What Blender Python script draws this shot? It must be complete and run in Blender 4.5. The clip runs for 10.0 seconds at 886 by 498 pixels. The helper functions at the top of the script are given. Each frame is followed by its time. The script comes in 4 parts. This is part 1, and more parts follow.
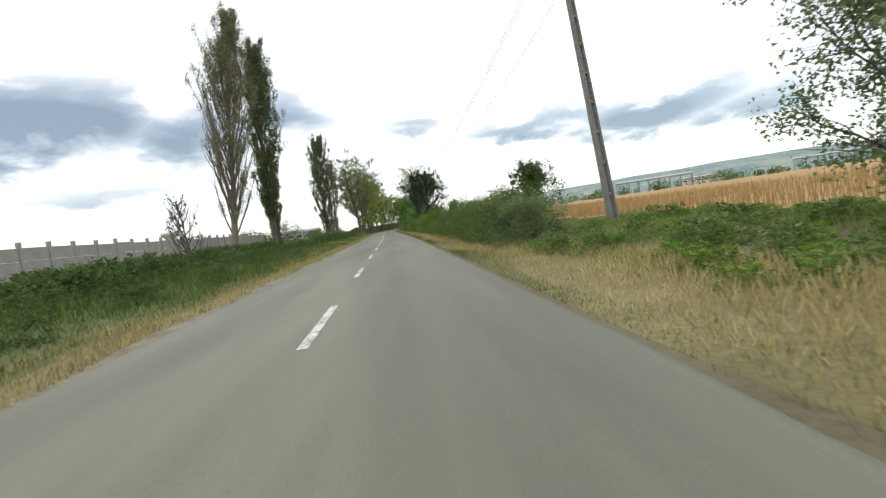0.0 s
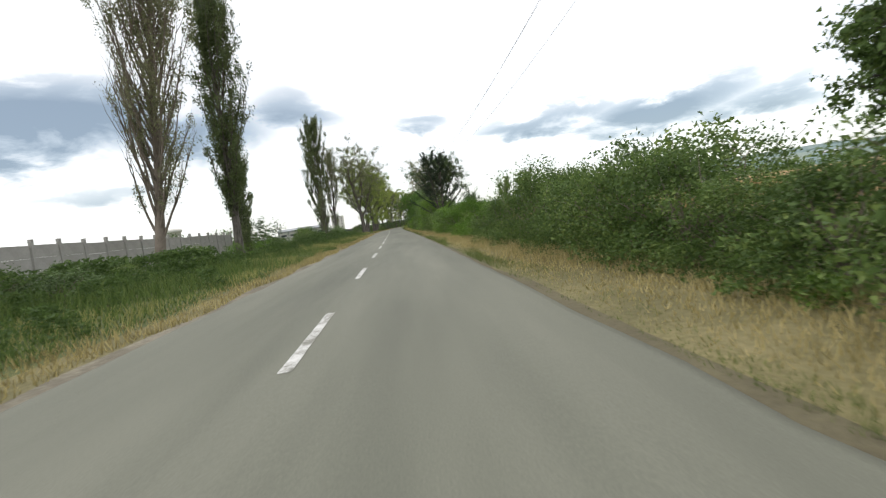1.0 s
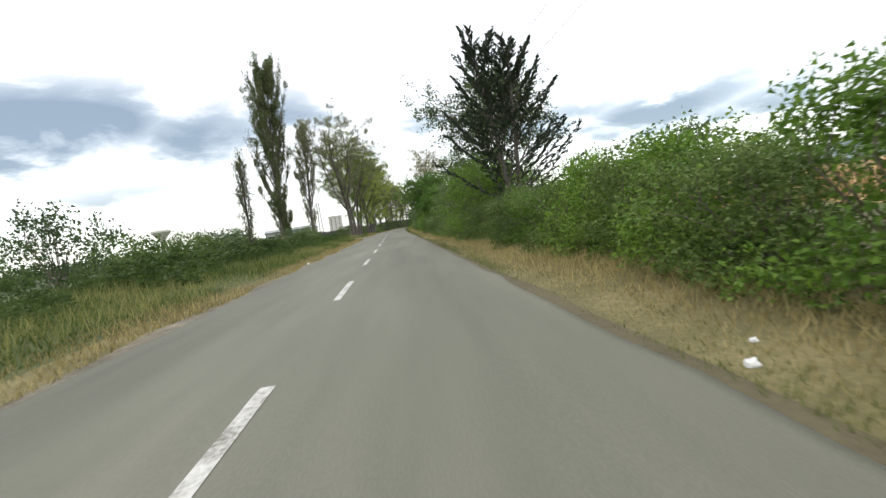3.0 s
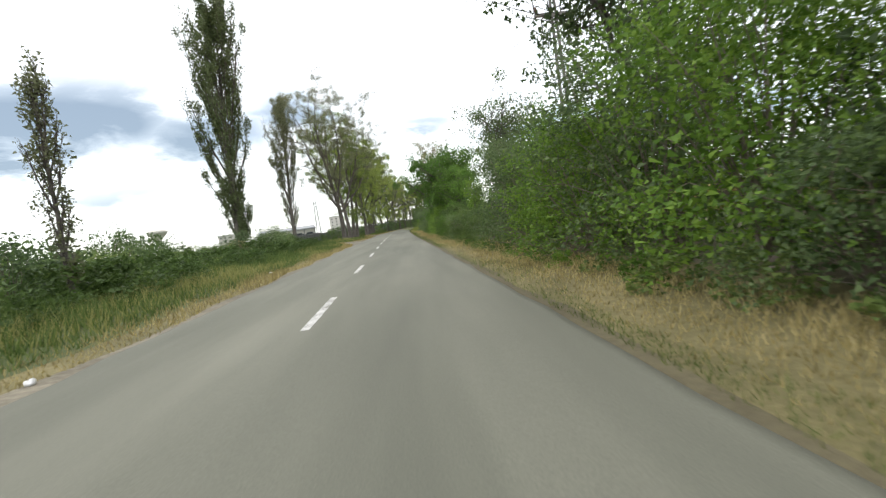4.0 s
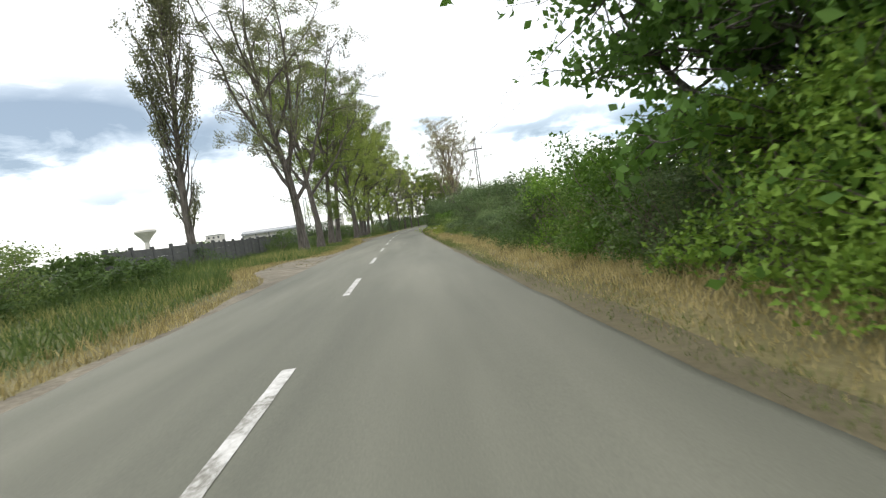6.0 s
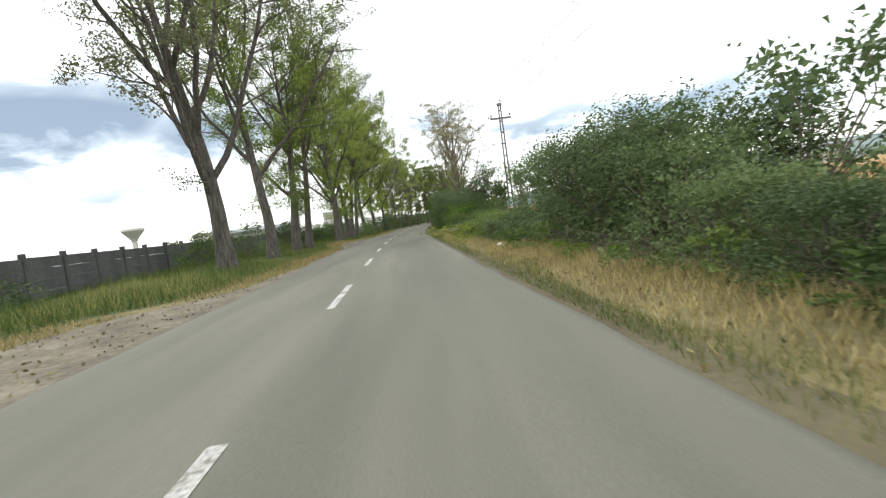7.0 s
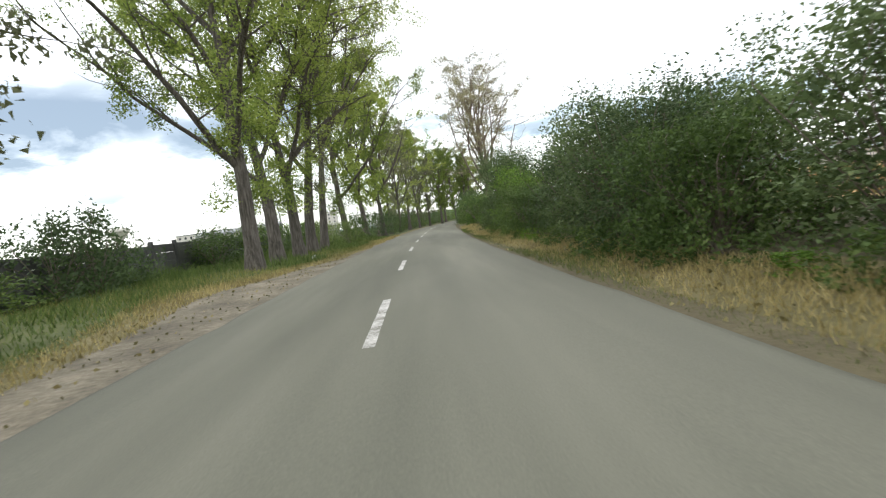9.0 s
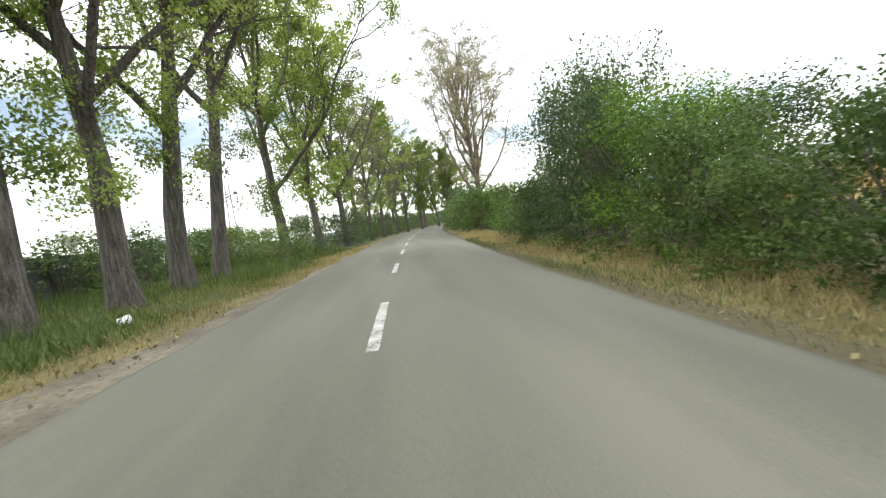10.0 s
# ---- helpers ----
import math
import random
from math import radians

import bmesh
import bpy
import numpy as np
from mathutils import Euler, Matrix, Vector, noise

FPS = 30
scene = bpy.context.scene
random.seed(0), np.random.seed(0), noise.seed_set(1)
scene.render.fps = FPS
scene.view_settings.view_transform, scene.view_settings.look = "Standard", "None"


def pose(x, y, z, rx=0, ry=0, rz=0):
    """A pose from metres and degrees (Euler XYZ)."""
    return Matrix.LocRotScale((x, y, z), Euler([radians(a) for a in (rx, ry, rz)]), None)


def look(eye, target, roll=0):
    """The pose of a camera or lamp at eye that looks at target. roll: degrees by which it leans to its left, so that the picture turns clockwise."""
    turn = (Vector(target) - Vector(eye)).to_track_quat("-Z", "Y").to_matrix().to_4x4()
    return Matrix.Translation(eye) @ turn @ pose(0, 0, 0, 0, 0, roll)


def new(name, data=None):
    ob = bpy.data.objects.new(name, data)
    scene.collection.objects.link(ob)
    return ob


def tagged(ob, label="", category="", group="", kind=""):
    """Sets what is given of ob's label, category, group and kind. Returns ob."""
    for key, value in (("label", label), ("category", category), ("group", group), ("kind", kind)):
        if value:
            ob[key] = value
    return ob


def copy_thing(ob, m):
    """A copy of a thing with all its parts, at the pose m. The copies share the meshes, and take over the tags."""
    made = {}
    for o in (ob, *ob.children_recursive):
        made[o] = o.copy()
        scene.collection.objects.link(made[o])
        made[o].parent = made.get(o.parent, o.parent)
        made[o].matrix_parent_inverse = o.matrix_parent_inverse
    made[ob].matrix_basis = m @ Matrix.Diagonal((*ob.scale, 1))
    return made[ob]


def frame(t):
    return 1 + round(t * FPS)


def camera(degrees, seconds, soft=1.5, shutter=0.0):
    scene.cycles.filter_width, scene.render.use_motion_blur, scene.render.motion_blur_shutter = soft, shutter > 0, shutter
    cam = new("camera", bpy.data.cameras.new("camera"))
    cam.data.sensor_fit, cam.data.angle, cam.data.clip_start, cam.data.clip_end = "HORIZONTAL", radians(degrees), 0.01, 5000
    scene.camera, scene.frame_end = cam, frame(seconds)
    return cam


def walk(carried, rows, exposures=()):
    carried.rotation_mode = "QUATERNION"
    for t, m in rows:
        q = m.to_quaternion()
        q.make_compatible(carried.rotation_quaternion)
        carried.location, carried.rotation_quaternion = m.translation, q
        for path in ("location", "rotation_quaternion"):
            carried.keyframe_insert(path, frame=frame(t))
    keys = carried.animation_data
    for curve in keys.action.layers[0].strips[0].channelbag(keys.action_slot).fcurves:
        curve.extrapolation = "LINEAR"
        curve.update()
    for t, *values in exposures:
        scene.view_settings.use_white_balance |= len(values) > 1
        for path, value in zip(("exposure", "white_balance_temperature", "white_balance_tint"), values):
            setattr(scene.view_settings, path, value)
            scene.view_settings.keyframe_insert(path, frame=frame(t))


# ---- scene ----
# the road runs along +y; a car drives along its right lane at about 16 m/s
cam = camera(83.0, 10.0, soft=1.25, shutter=0.06)
PATH = [
    (0, (0.000, -0.000, 1.18), (0.771, 9.954, 0.607), -8.23),
    (0.5, (-0.089, 7.980, 1.18), (0.609, 17.939, 0.600), -8.23),
    (1, (-0.186, 15.891, 1.18), (0.437, 25.853, 0.572), -8.23),
    (1.5, (-0.356, 24.028, 1.18), (0.250, 33.992, 0.600), -8.23),
    (2, (-0.515, 32.209, 1.18), (0.076, 42.172, 0.558), -8.23),
    (2.5, (-0.688, 40.587, 1.18), (-0.102, 50.550, 0.559), -8.23),
    (3, (-0.816, 49.083, 1.18), (-0.219, 59.047, 0.581), -8.23),
    (3.5, (-0.948, 57.686, 1.18), (-0.367, 67.651, 0.581), -8.23),
    (4, (-1.109, 66.387, 1.18), (-0.572, 76.355, 0.597), -8.23),
    (4.5, (-1.374, 75.173, 1.18), (-0.869, 85.147, 0.674), -8.23),
    (5, (-1.727, 83.728, 1.18), (-1.296, 93.701, 0.581), -8.23),
    (5.5, (-2.064, 92.579, 1.18), (-1.665, 102.553, 0.581), -8.23),
    (6, (-2.341, 101.075, 1.18), (-1.874, 111.047, 0.581), -8.23),
    (6.5, (-2.555, 109.359, 1.18), (-2.024, 119.327, 0.581), -8.23),
    (7, (-2.748, 117.573, 1.18), (-2.236, 127.540, 0.543), -8.23),
    (7.5, (-2.973, 125.858, 1.18), (-2.625, 135.832, 0.546), -8.23),
    (8, (-3.335, 133.932, 1.18), (-3.110, 143.910, 0.556), -8.23),
    (8.5, (-3.722, 142.259, 1.18), (-3.473, 152.238, 0.583), -8.23),
    (9, (-4.025, 150.299, 1.18), (-3.565, 160.269, 0.560), -8.23),
    (9.5, (-4.140, 158.091, 1.18), (-3.389, 168.044, 0.568), -8.23),
    (10, (-4.071, 165.366, 1.18), (-3.104, 175.302, 0.588), -8.23),
]
walk(cam, [(t, look(eye, target, lean)) for t, eye, target, lean in PATH], exposures=[(0, -0.38), (2.5, -0.30), (4, -0.08), (7.5, -0.06), (9, 0.10), (10, 0.40)])

# ---- light: an overcast summer sky ----
SUN_EL, SUN_AZ = 52.0, 235.0
world = bpy.data.worlds.new("overcast_sky")
scene.world = world
world.use_nodes = True
wn, wl = world.node_tree.nodes, world.node_tree.links
wn.clear()


def wnode(kind, **sets):
    n = wn.new(kind)
    for k, v in sets.items():
        n.inputs[k].default_value = v
    return n


def wmath(op, a, b=None, clamp=False):
    n = wn.new("ShaderNodeMath")
    n.operation, n.use_clamp = op, clamp
    for i, s in enumerate((a, b)):
        if s is None:
            continue
        if isinstance(s, (int, float)):
            n.inputs[i].default_value = s
        else:
            wl.new(s, n.inputs[i])
    return n.outputs[0]


w_out = wn.new("ShaderNodeOutputWorld")
w_bg = wnode("ShaderNodeBackground", Strength=1.0)
w_sky = wn.new("ShaderNodeTexSky")
w_sky.sky_type, w_sky.sun_disc = "NISHITA", False
w_sky.sun_elevation, w_sky.sun_rotation = radians(SUN_EL), radians(SUN_AZ)
w_tc = wn.new("ShaderNodeTexCoord")
w_sep = wn.new("ShaderNodeSeparateXYZ")
wl.new(w_tc.outputs["Generated"], w_sep.inputs[0])
# the way round from north and the height over the horizon, in degrees, stirred by noise
w_n1 = wnode("ShaderNodeTexNoise", Scale=7.0, Detail=6.0, Roughness=0.58, Distortion=0.3)
w_map = wn.new("ShaderNodeMapping")
w_map.inputs["Scale"].default_value = (1.0, 1.0, 2.6)
wl.new(w_tc.outputs["Generated"], w_map.inputs["Vector"])
wl.new(w_map.outputs[0], w_n1.inputs["Vector"])
w_n2 = wnode("ShaderNodeTexNoise", Scale=2.4, Detail=3.0, Roughness=0.5)
wl.new(w_map.outputs[0], w_n2.inputs["Vector"])
stir = wmath("SUBTRACT", w_n1.outputs["Fac"], 0.5)
sway = wmath("SUBTRACT", w_n2.outputs["Fac"], 0.5)
az = wmath("ADD", wmath("MULTIPLY", wmath("ARCTAN2", w_sep.outputs["X"], w_sep.outputs["Y"]), 57.3), wmath("ADD", wmath("MULTIPLY", sway, 16.0), wmath("MULTIPLY", stir, 10.0)))
up_deg = wmath("ADD", wmath("MULTIPLY", wmath("ARCSINE", w_sep.outputs["Z"]), 57.3), wmath("ADD", wmath("MULTIPLY", stir, 6.5), wmath("MULTIPLY", sway, 3.0)))
# dark-bottomed clouds: way round, height, half width, half height, depth
CLOUDS = [(-33, 13.2, 11, 4.4, 1.25), (-20, 12.0, 8, 3.2, 0.8), (-10, 13.6, 6, 2.8, 0.65), (-28, 6.8, 8, 0.9, 0.35), (3, 10.8, 3.4, 1.1, 0.55), (17, 8.9, 9, 1.4, 0.7),
          (28, 7.8, 8, 2.1, 1.0), (37, 6.4, 6, 1.3, 0.75), (-62, 11, 15, 4, 1.1), (66, 8, 15, 3, 1.0), (120, 11, 22, 4, 1.0), (-115, 10, 24, 4, 1.0), (172, 13, 24, 4, 1.0)]
cover = None
for c_az, c_up, c_w, c_h, c_d in CLOUDS:
    p2 = wmath("POWER", wmath("ABSOLUTE", wmath("DIVIDE", wmath("SUBTRACT", az, c_az), c_w)), 2.0)
    q2 = wmath("POWER", wmath("ABSOLUTE", wmath("DIVIDE", wmath("SUBTRACT", up_deg, c_up), c_h)), 2.0)
    blob = wmath("MULTIPLY", wmath("SUBTRACT", 1.0, wmath("ADD", p2, q2), True), c_d)
    cover = blob if cover is None else wmath("MAXIMUM", cover, blob)
cover = wmath("ADD", cover, wmath("MULTIPLY", wmath("MULTIPLY", stir, 3.0), wmath("ADD", cover, 0.10)), True)
w_ramp = wn.new("ShaderNodeValToRGB")
el = w_ramp.color_ramp.elements
el[0].position, el[0].color = 0.0, (1.32, 1.32, 1.31, 1)
el[1].position, el[1].color = 1.0, (0.31, 0.375, 0.44, 1)
el.new(0.22).color = (0.95, 0.98, 1.0, 1)
el.new(0.55).color = (0.58, 0.65, 0.71, 1)
wl.new(cover, w_ramp.inputs["Fac"])
# thin bright cloud overhead
high = wmath("MULTIPLY", wmath("SUBTRACT", w_sep.outputs["Z"], 0.30), 5.0, True)
w_mix = wn.new("ShaderNodeMix")
w_mix.data_type = "RGBA"
wl.new(high, w_mix.inputs["Factor"])
wl.new(w_ramp.outputs["Color"], w_mix.inputs["A"])
w_mix.inputs["B"].default_value = (1.95, 1.95, 1.93, 1)
# a little of the clear sky shows through the cloud
w_add = wn.new("ShaderNodeMix")
w_add.data_type, w_add.blend_type = "RGBA", "ADD"
w_add.inputs["Factor"].default_value = 0.06
wl.new(w_mix.outputs["Result"], w_add.inputs["A"])
wl.new(w_sky.outputs["Color"], w_add.inputs["B"])
wl.new(w_add.outputs["Result"], w_bg.inputs["Color"])
wl.new(w_bg.outputs[0], w_out.inputs["Surface"])

sun_data = bpy.data.lights.new("sun", "SUN")
sun_data.energy, sun_data.angle, sun_data.color = 0.9, radians(25), (1.0, 0.96, 0.9)
sun = new("sun", sun_data)
sun.rotation_euler = Euler((radians(90 - SUN_EL), 0, radians(180 - SUN_AZ)))


# ---- materials ----
def material(name):
    m = bpy.data.materials.new(name)
    m.use_nodes = True
    return m, m.node_tree.nodes, m.node_tree.links, m.node_tree.nodes["Principled BSDF"]


def ramp_node(nodes, stops):
    r = nodes.new("ShaderNodeValToRGB")
    e = r.color_ramp.elements
    e[0].position, e[0].color = stops[0][0], (*stops[0][1], 1)
    e[1].position, e[1].color = stops[-1][0], (*stops[-1][1], 1)
    for p, c in stops[1:-1]:
        e.new(p).color = (*c, 1)
    return r


def noise_node(nodes, links, scale, detail=4.0, rough=0.6, coords="Object", stretch=None):
    tc = nodes.new("ShaderNodeTexCoord")
    n = nodes.new("ShaderNodeTexNoise")
    n.inputs["Scale"].default_value, n.inputs["Detail"].default_value, n.inputs["Roughness"].default_value = scale, detail, rough
    src = tc.outputs[coords]
    if stretch:
        mp = nodes.new("ShaderNodeMapping")
        mp.inputs["Scale"].default_value = stretch
        links.new(src, mp.inputs["Vector"])
        src = mp.outputs[0]
    links.new(src, n.inputs["Vector"])
    return n.outputs["Fac"]


def surface(name, stops, scale, fine, rough=0.9, bump=0.3, bump_dist=0.02, mixing=0.45, stretch=None, spec=0.3):
    """Two scales of noise through one colour ramp, with relief."""
    m, nodes, links, b = material(name)
    a = noise_node(nodes, links, scale, stretch=stretch)
    f = noise_node(nodes, links, fine, 3.0, 0.7)
    mx = nodes.new("ShaderNodeMix")
    mx.inputs["Factor"].default_value = mixing
    links.new(a, mx.inputs["A"])
    links.new(f, mx.inputs["B"])
    r = ramp_node(nodes, stops)
    links.new(mx.outputs["Result"], r.inputs["Fac"])
    links.new(r.outputs["Color"], b.inputs["Base Color"])
    b.inputs["Roughness"].default_value = rough
    b.inputs["Specular IOR Level"].default_value = spec
    bp = nodes.new("ShaderNodeBump")
    bp.inputs["Strength"].default_value, bp.inputs["Distance"].default_value = bump, bump_dist
    links.new(f, bp.inputs["Height"])
    links.new(bp.outputs[0], b.inputs["Normal"])
    return m


def foliage(name, stops, rough=0.55, through_light=0.38, spread=0.62):
    """Leaves: colour varies from leaf to leaf and from plant to plant, and light shines through."""
    m, nodes, links, b = material(name)
    middle = stops[1][1]
    stops = [(p, tuple(k + (a - k) * spread for a, k in zip(c, middle))) for p, c in stops]
    geo = nodes.new("ShaderNodeNewGeometry")
    info = nodes.new("ShaderNodeObjectInfo")
    big = noise_node(nodes, links, 0.9, 2.0, 0.5)
    mx = nodes.new("ShaderNodeMix")
    mx.inputs["Factor"].default_value = 0.5
    links.new(geo.outputs["Random Per Island"], mx.inputs["A"])
    links.new(big, mx.inputs["B"])
    mx2 = nodes.new("ShaderNodeMix")
    mx2.inputs["Factor"].default_value = 0.33
    links.new(mx.outputs["Result"], mx2.inputs["A"])
    links.new(info.outputs["Random"], mx2.inputs["B"])
    r = ramp_node(nodes, [(0.5 + (p - 0.5) * 0.6, c) for p, c in stops])
    links.new(mx2.outputs["Result"], r.inputs["Fac"])
    links.new(r.outputs["Color"], b.inputs["Base Color"])
    b.inputs["Roughness"].default_value = rough
    b.inputs["Specular IOR Level"].default_value = 0.22
    tr = nodes.new("ShaderNodeBsdfTranslucent")
    links.new(r.outputs["Color"], tr.inputs["Color"])
    sh = nodes.new("ShaderNodeMixShader")
    sh.inputs["Fac"].default_value = through_light
    links.new(b.outputs[0], sh.inputs[1])
    links.new(tr.outputs[0], sh.inputs[2])
    links.new(sh.outputs[0], nodes["Material Output"].inputs["Surface"])
    return m


M_ASPHALT = surface("worn_asphalt", [(0.34, (0.084, 0.086, 0.066)), (0.5, (0.132, 0.133, 0.102)), (0.66, (0.190, 0.187, 0.146))],
                    0.5, 70.0, 0.82, 0.4, 0.006, 0.34, (1.0, 0.10, 1.0))
M_PAINT = surface("worn_white_road_paint", [(0.40, (0.17, 0.165, 0.135)), (0.5, (0.44, 0.43, 0.40)), (0.66, (0.66, 0.65, 0.62))], 2.6, 26.0, 0.7, 0.2, 0.003)
M_SOIL = surface("dry_soil", [(0.3, (0.06, 0.053, 0.038)), (0.5, (0.15, 0.132, 0.096)), (0.7, (0.29, 0.26, 0.195))], 0.8, 9.0, 0.95, 0.6, 0.04)
M_DRY = surface("dry_grass_ground", [(0.3, (0.075, 0.072, 0.032)), (0.5, (0.15, 0.13, 0.058)), (0.72, (0.27, 0.225, 0.11))], 0.6, 12.0, 0.95, 0.6, 0.04)
M_GREEN = surface("green_grass_ground", [(0.25, (0.035, 0.046, 0.015)), (0.5, (0.068, 0.084, 0.026)), (0.8, (0.14, 0.135, 0.05))], 0.5, 8.0, 0.95, 0.6, 0.05)
M_SCRUB = surface("rough_dark_scrubland", [(0.25, (0.035, 0.05, 0.02)), (0.5, (0.06, 0.08, 0.03)), (0.8, (0.10, 0.115, 0.05))], 0.1, 2.0, 0.95, 0.6, 0.2)
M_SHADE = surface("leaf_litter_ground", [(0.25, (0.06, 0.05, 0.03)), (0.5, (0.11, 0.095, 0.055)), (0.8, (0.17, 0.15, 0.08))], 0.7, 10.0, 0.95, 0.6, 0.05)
M_WHEAT = surface("ripe_wheat", [(0.25, (0.235, 0.15, 0.06)), (0.5, (0.315, 0.21, 0.09)), (0.8, (0.40, 0.28, 0.13))], 0.05, 6.0, 0.95, 0.8, 0.08, 0.4)
# the hills' base colour has distance haze painted in, as pale blue-green
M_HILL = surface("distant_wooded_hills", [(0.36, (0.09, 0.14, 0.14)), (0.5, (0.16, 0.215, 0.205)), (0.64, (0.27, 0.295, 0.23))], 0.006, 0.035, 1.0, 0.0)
M_CONCRETE = surface("weathered_concrete", [(0.25, (0.19, 0.18, 0.165)), (0.5, (0.29, 0.28, 0.255)), (0.8, (0.38, 0.365, 0.335))], 1.2, 18.0, 0.9, 0.4, 0.01)
M_POLE = surface("dark_weathered_concrete", [(0.25, (0.10, 0.095, 0.09)), (0.5, (0.17, 0.165, 0.155)), (0.8, (0.25, 0.24, 0.225))], 1.5, 20.0, 0.9, 0.4, 0.01)
M_BARK = surface("grey_brown_fissured_bark", [(0.34, (0.026, 0.023, 0.020)), (0.48, (0.085, 0.076, 0.064)), (0.66, (0.185, 0.168, 0.145))], 5.0, 26.0, 0.95, 0.8, 0.04, 0.35, (3.0, 3.0, 0.32))
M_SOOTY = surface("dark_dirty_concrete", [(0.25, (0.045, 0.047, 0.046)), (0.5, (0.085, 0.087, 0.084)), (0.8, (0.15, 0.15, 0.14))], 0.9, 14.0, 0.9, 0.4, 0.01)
M_TWIG = surface("grey_twig", [(0.3, (0.11, 0.09, 0.07)), (0.7, (0.22, 0.185, 0.15))], 2.0, 12.0, 0.95, 0.3, 0.01)
M_CUTWOOD = surface("pale_broken_wood", [(0.3, (0.30, 0.26, 0.20)), (0.7, (0.50, 0.45, 0.37))], 2.0, 20.0, 0.9, 0.3, 0.01)
M_PLASTER = surface("pale_plaster", [(0.3, (0.45, 0.43, 0.39)), (0.7, (0.62, 0.60, 0.55))], 0.4, 6.0, 0.9, 0.2, 0.01)
M_ROOF = surface("grey_sheet_roof", [(0.3, (0.20, 0.21, 0.22)), (0.7, (0.33, 0.34, 0.34))], 0.3, 5.0, 0.6, 0.2, 0.01)
M_STEEL = surface("grey_painted_steel", [(0.3, (0.15, 0.16, 0.165)), (0.7, (0.26, 0.27, 0.27))], 0.5, 8.0, 0.6, 0.2, 0.01)
M_WINDOW = surface("dark_window_glass", [(0.3, (0.03, 0.035, 0.04)), (0.7, (0.06, 0.07, 0.08))], 0.5, 3.0, 0.15, 0.0)
M_CERAMIC = surface("brown_glazed_ceramic", [(0.3, (0.06, 0.035, 0.025)), (0.7, (0.11, 0.06, 0.04))], 4.0, 20.0, 0.25, 0.0)
M_WIRE = surface("aluminium_wire", [(0.3, (0.14, 0.14, 0.14)), (0.7, (0.22, 0.22, 0.22))], 4.0, 20.0, 0.5, 0.0)
M_LITTER = surface("white_plastic_litter", [(0.3, (0.70, 0.70, 0.70)), (0.7, (0.82, 0.82, 0.82))], 6.0, 30.0, 0.5, 0.2, 0.01)

L_POPLAR = foliage("dark_poplar_leaves", [(0.2, (0.062, 0.086, 0.034)), (0.5, (0.14, 0.175, 0.074)), (0.8, (0.27, 0.305, 0.145))])
L_SPARSE = foliage("olive_grey_poplar_leaves", [(0.2, (0.08, 0.092, 0.045)), (0.5, (0.165, 0.18, 0.09)), (0.8, (0.28, 0.285, 0.16))])
L_ROW = foliage("fresh_roadside_tree_leaves", [(0.2, (0.08, 0.12, 0.026)), (0.5, (0.20, 0.27, 0.058)), (0.8, (0.40, 0.47, 0.12))], through_light=0.55, spread=0.75)
L_HEDGE = foliage("hedge_leaves", [(0.2, (0.036, 0.064, 0.018)), (0.5, (0.095, 0.152, 0.038)), (0.8, (0.24, 0.30, 0.085))])
L_BRIGHT = foliage("bright_shrub_leaves", [(0.2, (0.040, 0.085, 0.012)), (0.5, (0.105, 0.20, 0.026)), (0.8, (0.24, 0.36, 0.055))])
L_GREY = foliage("grey_green_shrub_leaves", [(0.2, (0.040, 0.062, 0.030)), (0.5, (0.092, 0.142, 0.052)), (0.8, (0.21, 0.275, 0.11))])
L_DARK = foliage("dark_conifer_needles", [(0.2, (0.022, 0.036, 0.022)), (0.5, (0.05, 0.072, 0.042)), (0.8, (0.09, 0.115, 0.065))])
L_TREEDARK = foliage("dark_small_hedge_tree_leaves", [(0.2, (0.035, 0.06, 0.024)), (0.5, (0.085, 0.13, 0.05)), (0.8, (0.18, 0.235, 0.095))])
L_PALE = foliage("pale_thin_tree_leaves", [(0.2, (0.16, 0.16, 0.09)), (0.5, (0.28, 0.275, 0.16)), (0.8, (0.42, 0.40, 0.26))])
L_WALNUT = foliage("walnut_leaves", [(0.2, (0.05, 0.11, 0.02)), (0.5, (0.125, 0.235, 0.042)), (0.8, (0.25, 0.40, 0.075))])
L_FALLEN = foliage("fallen_tan_and_green_leaves", [(0.2, (0.10, 0.09, 0.035)), (0.5, (0.24, 0.20, 0.085)), (0.8, (0.42, 0.38, 0.18))], through_light=0.2, spread=1.0)
L_YELLOW = foliage("wilting_yellow_green_leaves", [(0.2, (0.11, 0.17, 0.03)), (0.5, (0.22, 0.28, 0.045)), (0.8, (0.42, 0.43, 0.08))])
G_GREEN = foliage("green_grass_blades", [(0.2, (0.046, 0.078, 0.018)), (0.5, (0.098, 0.148, 0.034)), (0.8, (0.21, 0.245, 0.08))], 0.6, 0.3, 0.8)
G_DRY = foliage("dry_grass_blades", [(0.2, (0.17, 0.14, 0.06)), (0.5, (0.345, 0.285, 0.115)), (0.8, (0.54, 0.45, 0.22))], 0.7, 0.25, 0.9)
G_EDGE = foliage("mown_green_grass_blades", [(0.2, (0.075, 0.105, 0.028)), (0.5, (0.14, 0.175, 0.05)), (0.8, (0.25, 0.26, 0.09))], 0.6, 0.3, 0.8)
G_YELLOW = foliage("yellowing_grass_blades", [(0.2, (0.11, 0.125, 0.035)), (0.5, (0.21, 0.215, 0.065)), (0.8, (0.36, 0.335, 0.13))], 0.65, 0.3)
G_WHEAT = foliage("ripe_wheat_stalks", [(0.2, (0.24, 0.155, 0.062)), (0.5, (0.335, 0.22, 0.092)), (0.8, (0.43, 0.30, 0.14))], 0.7, 0.2)

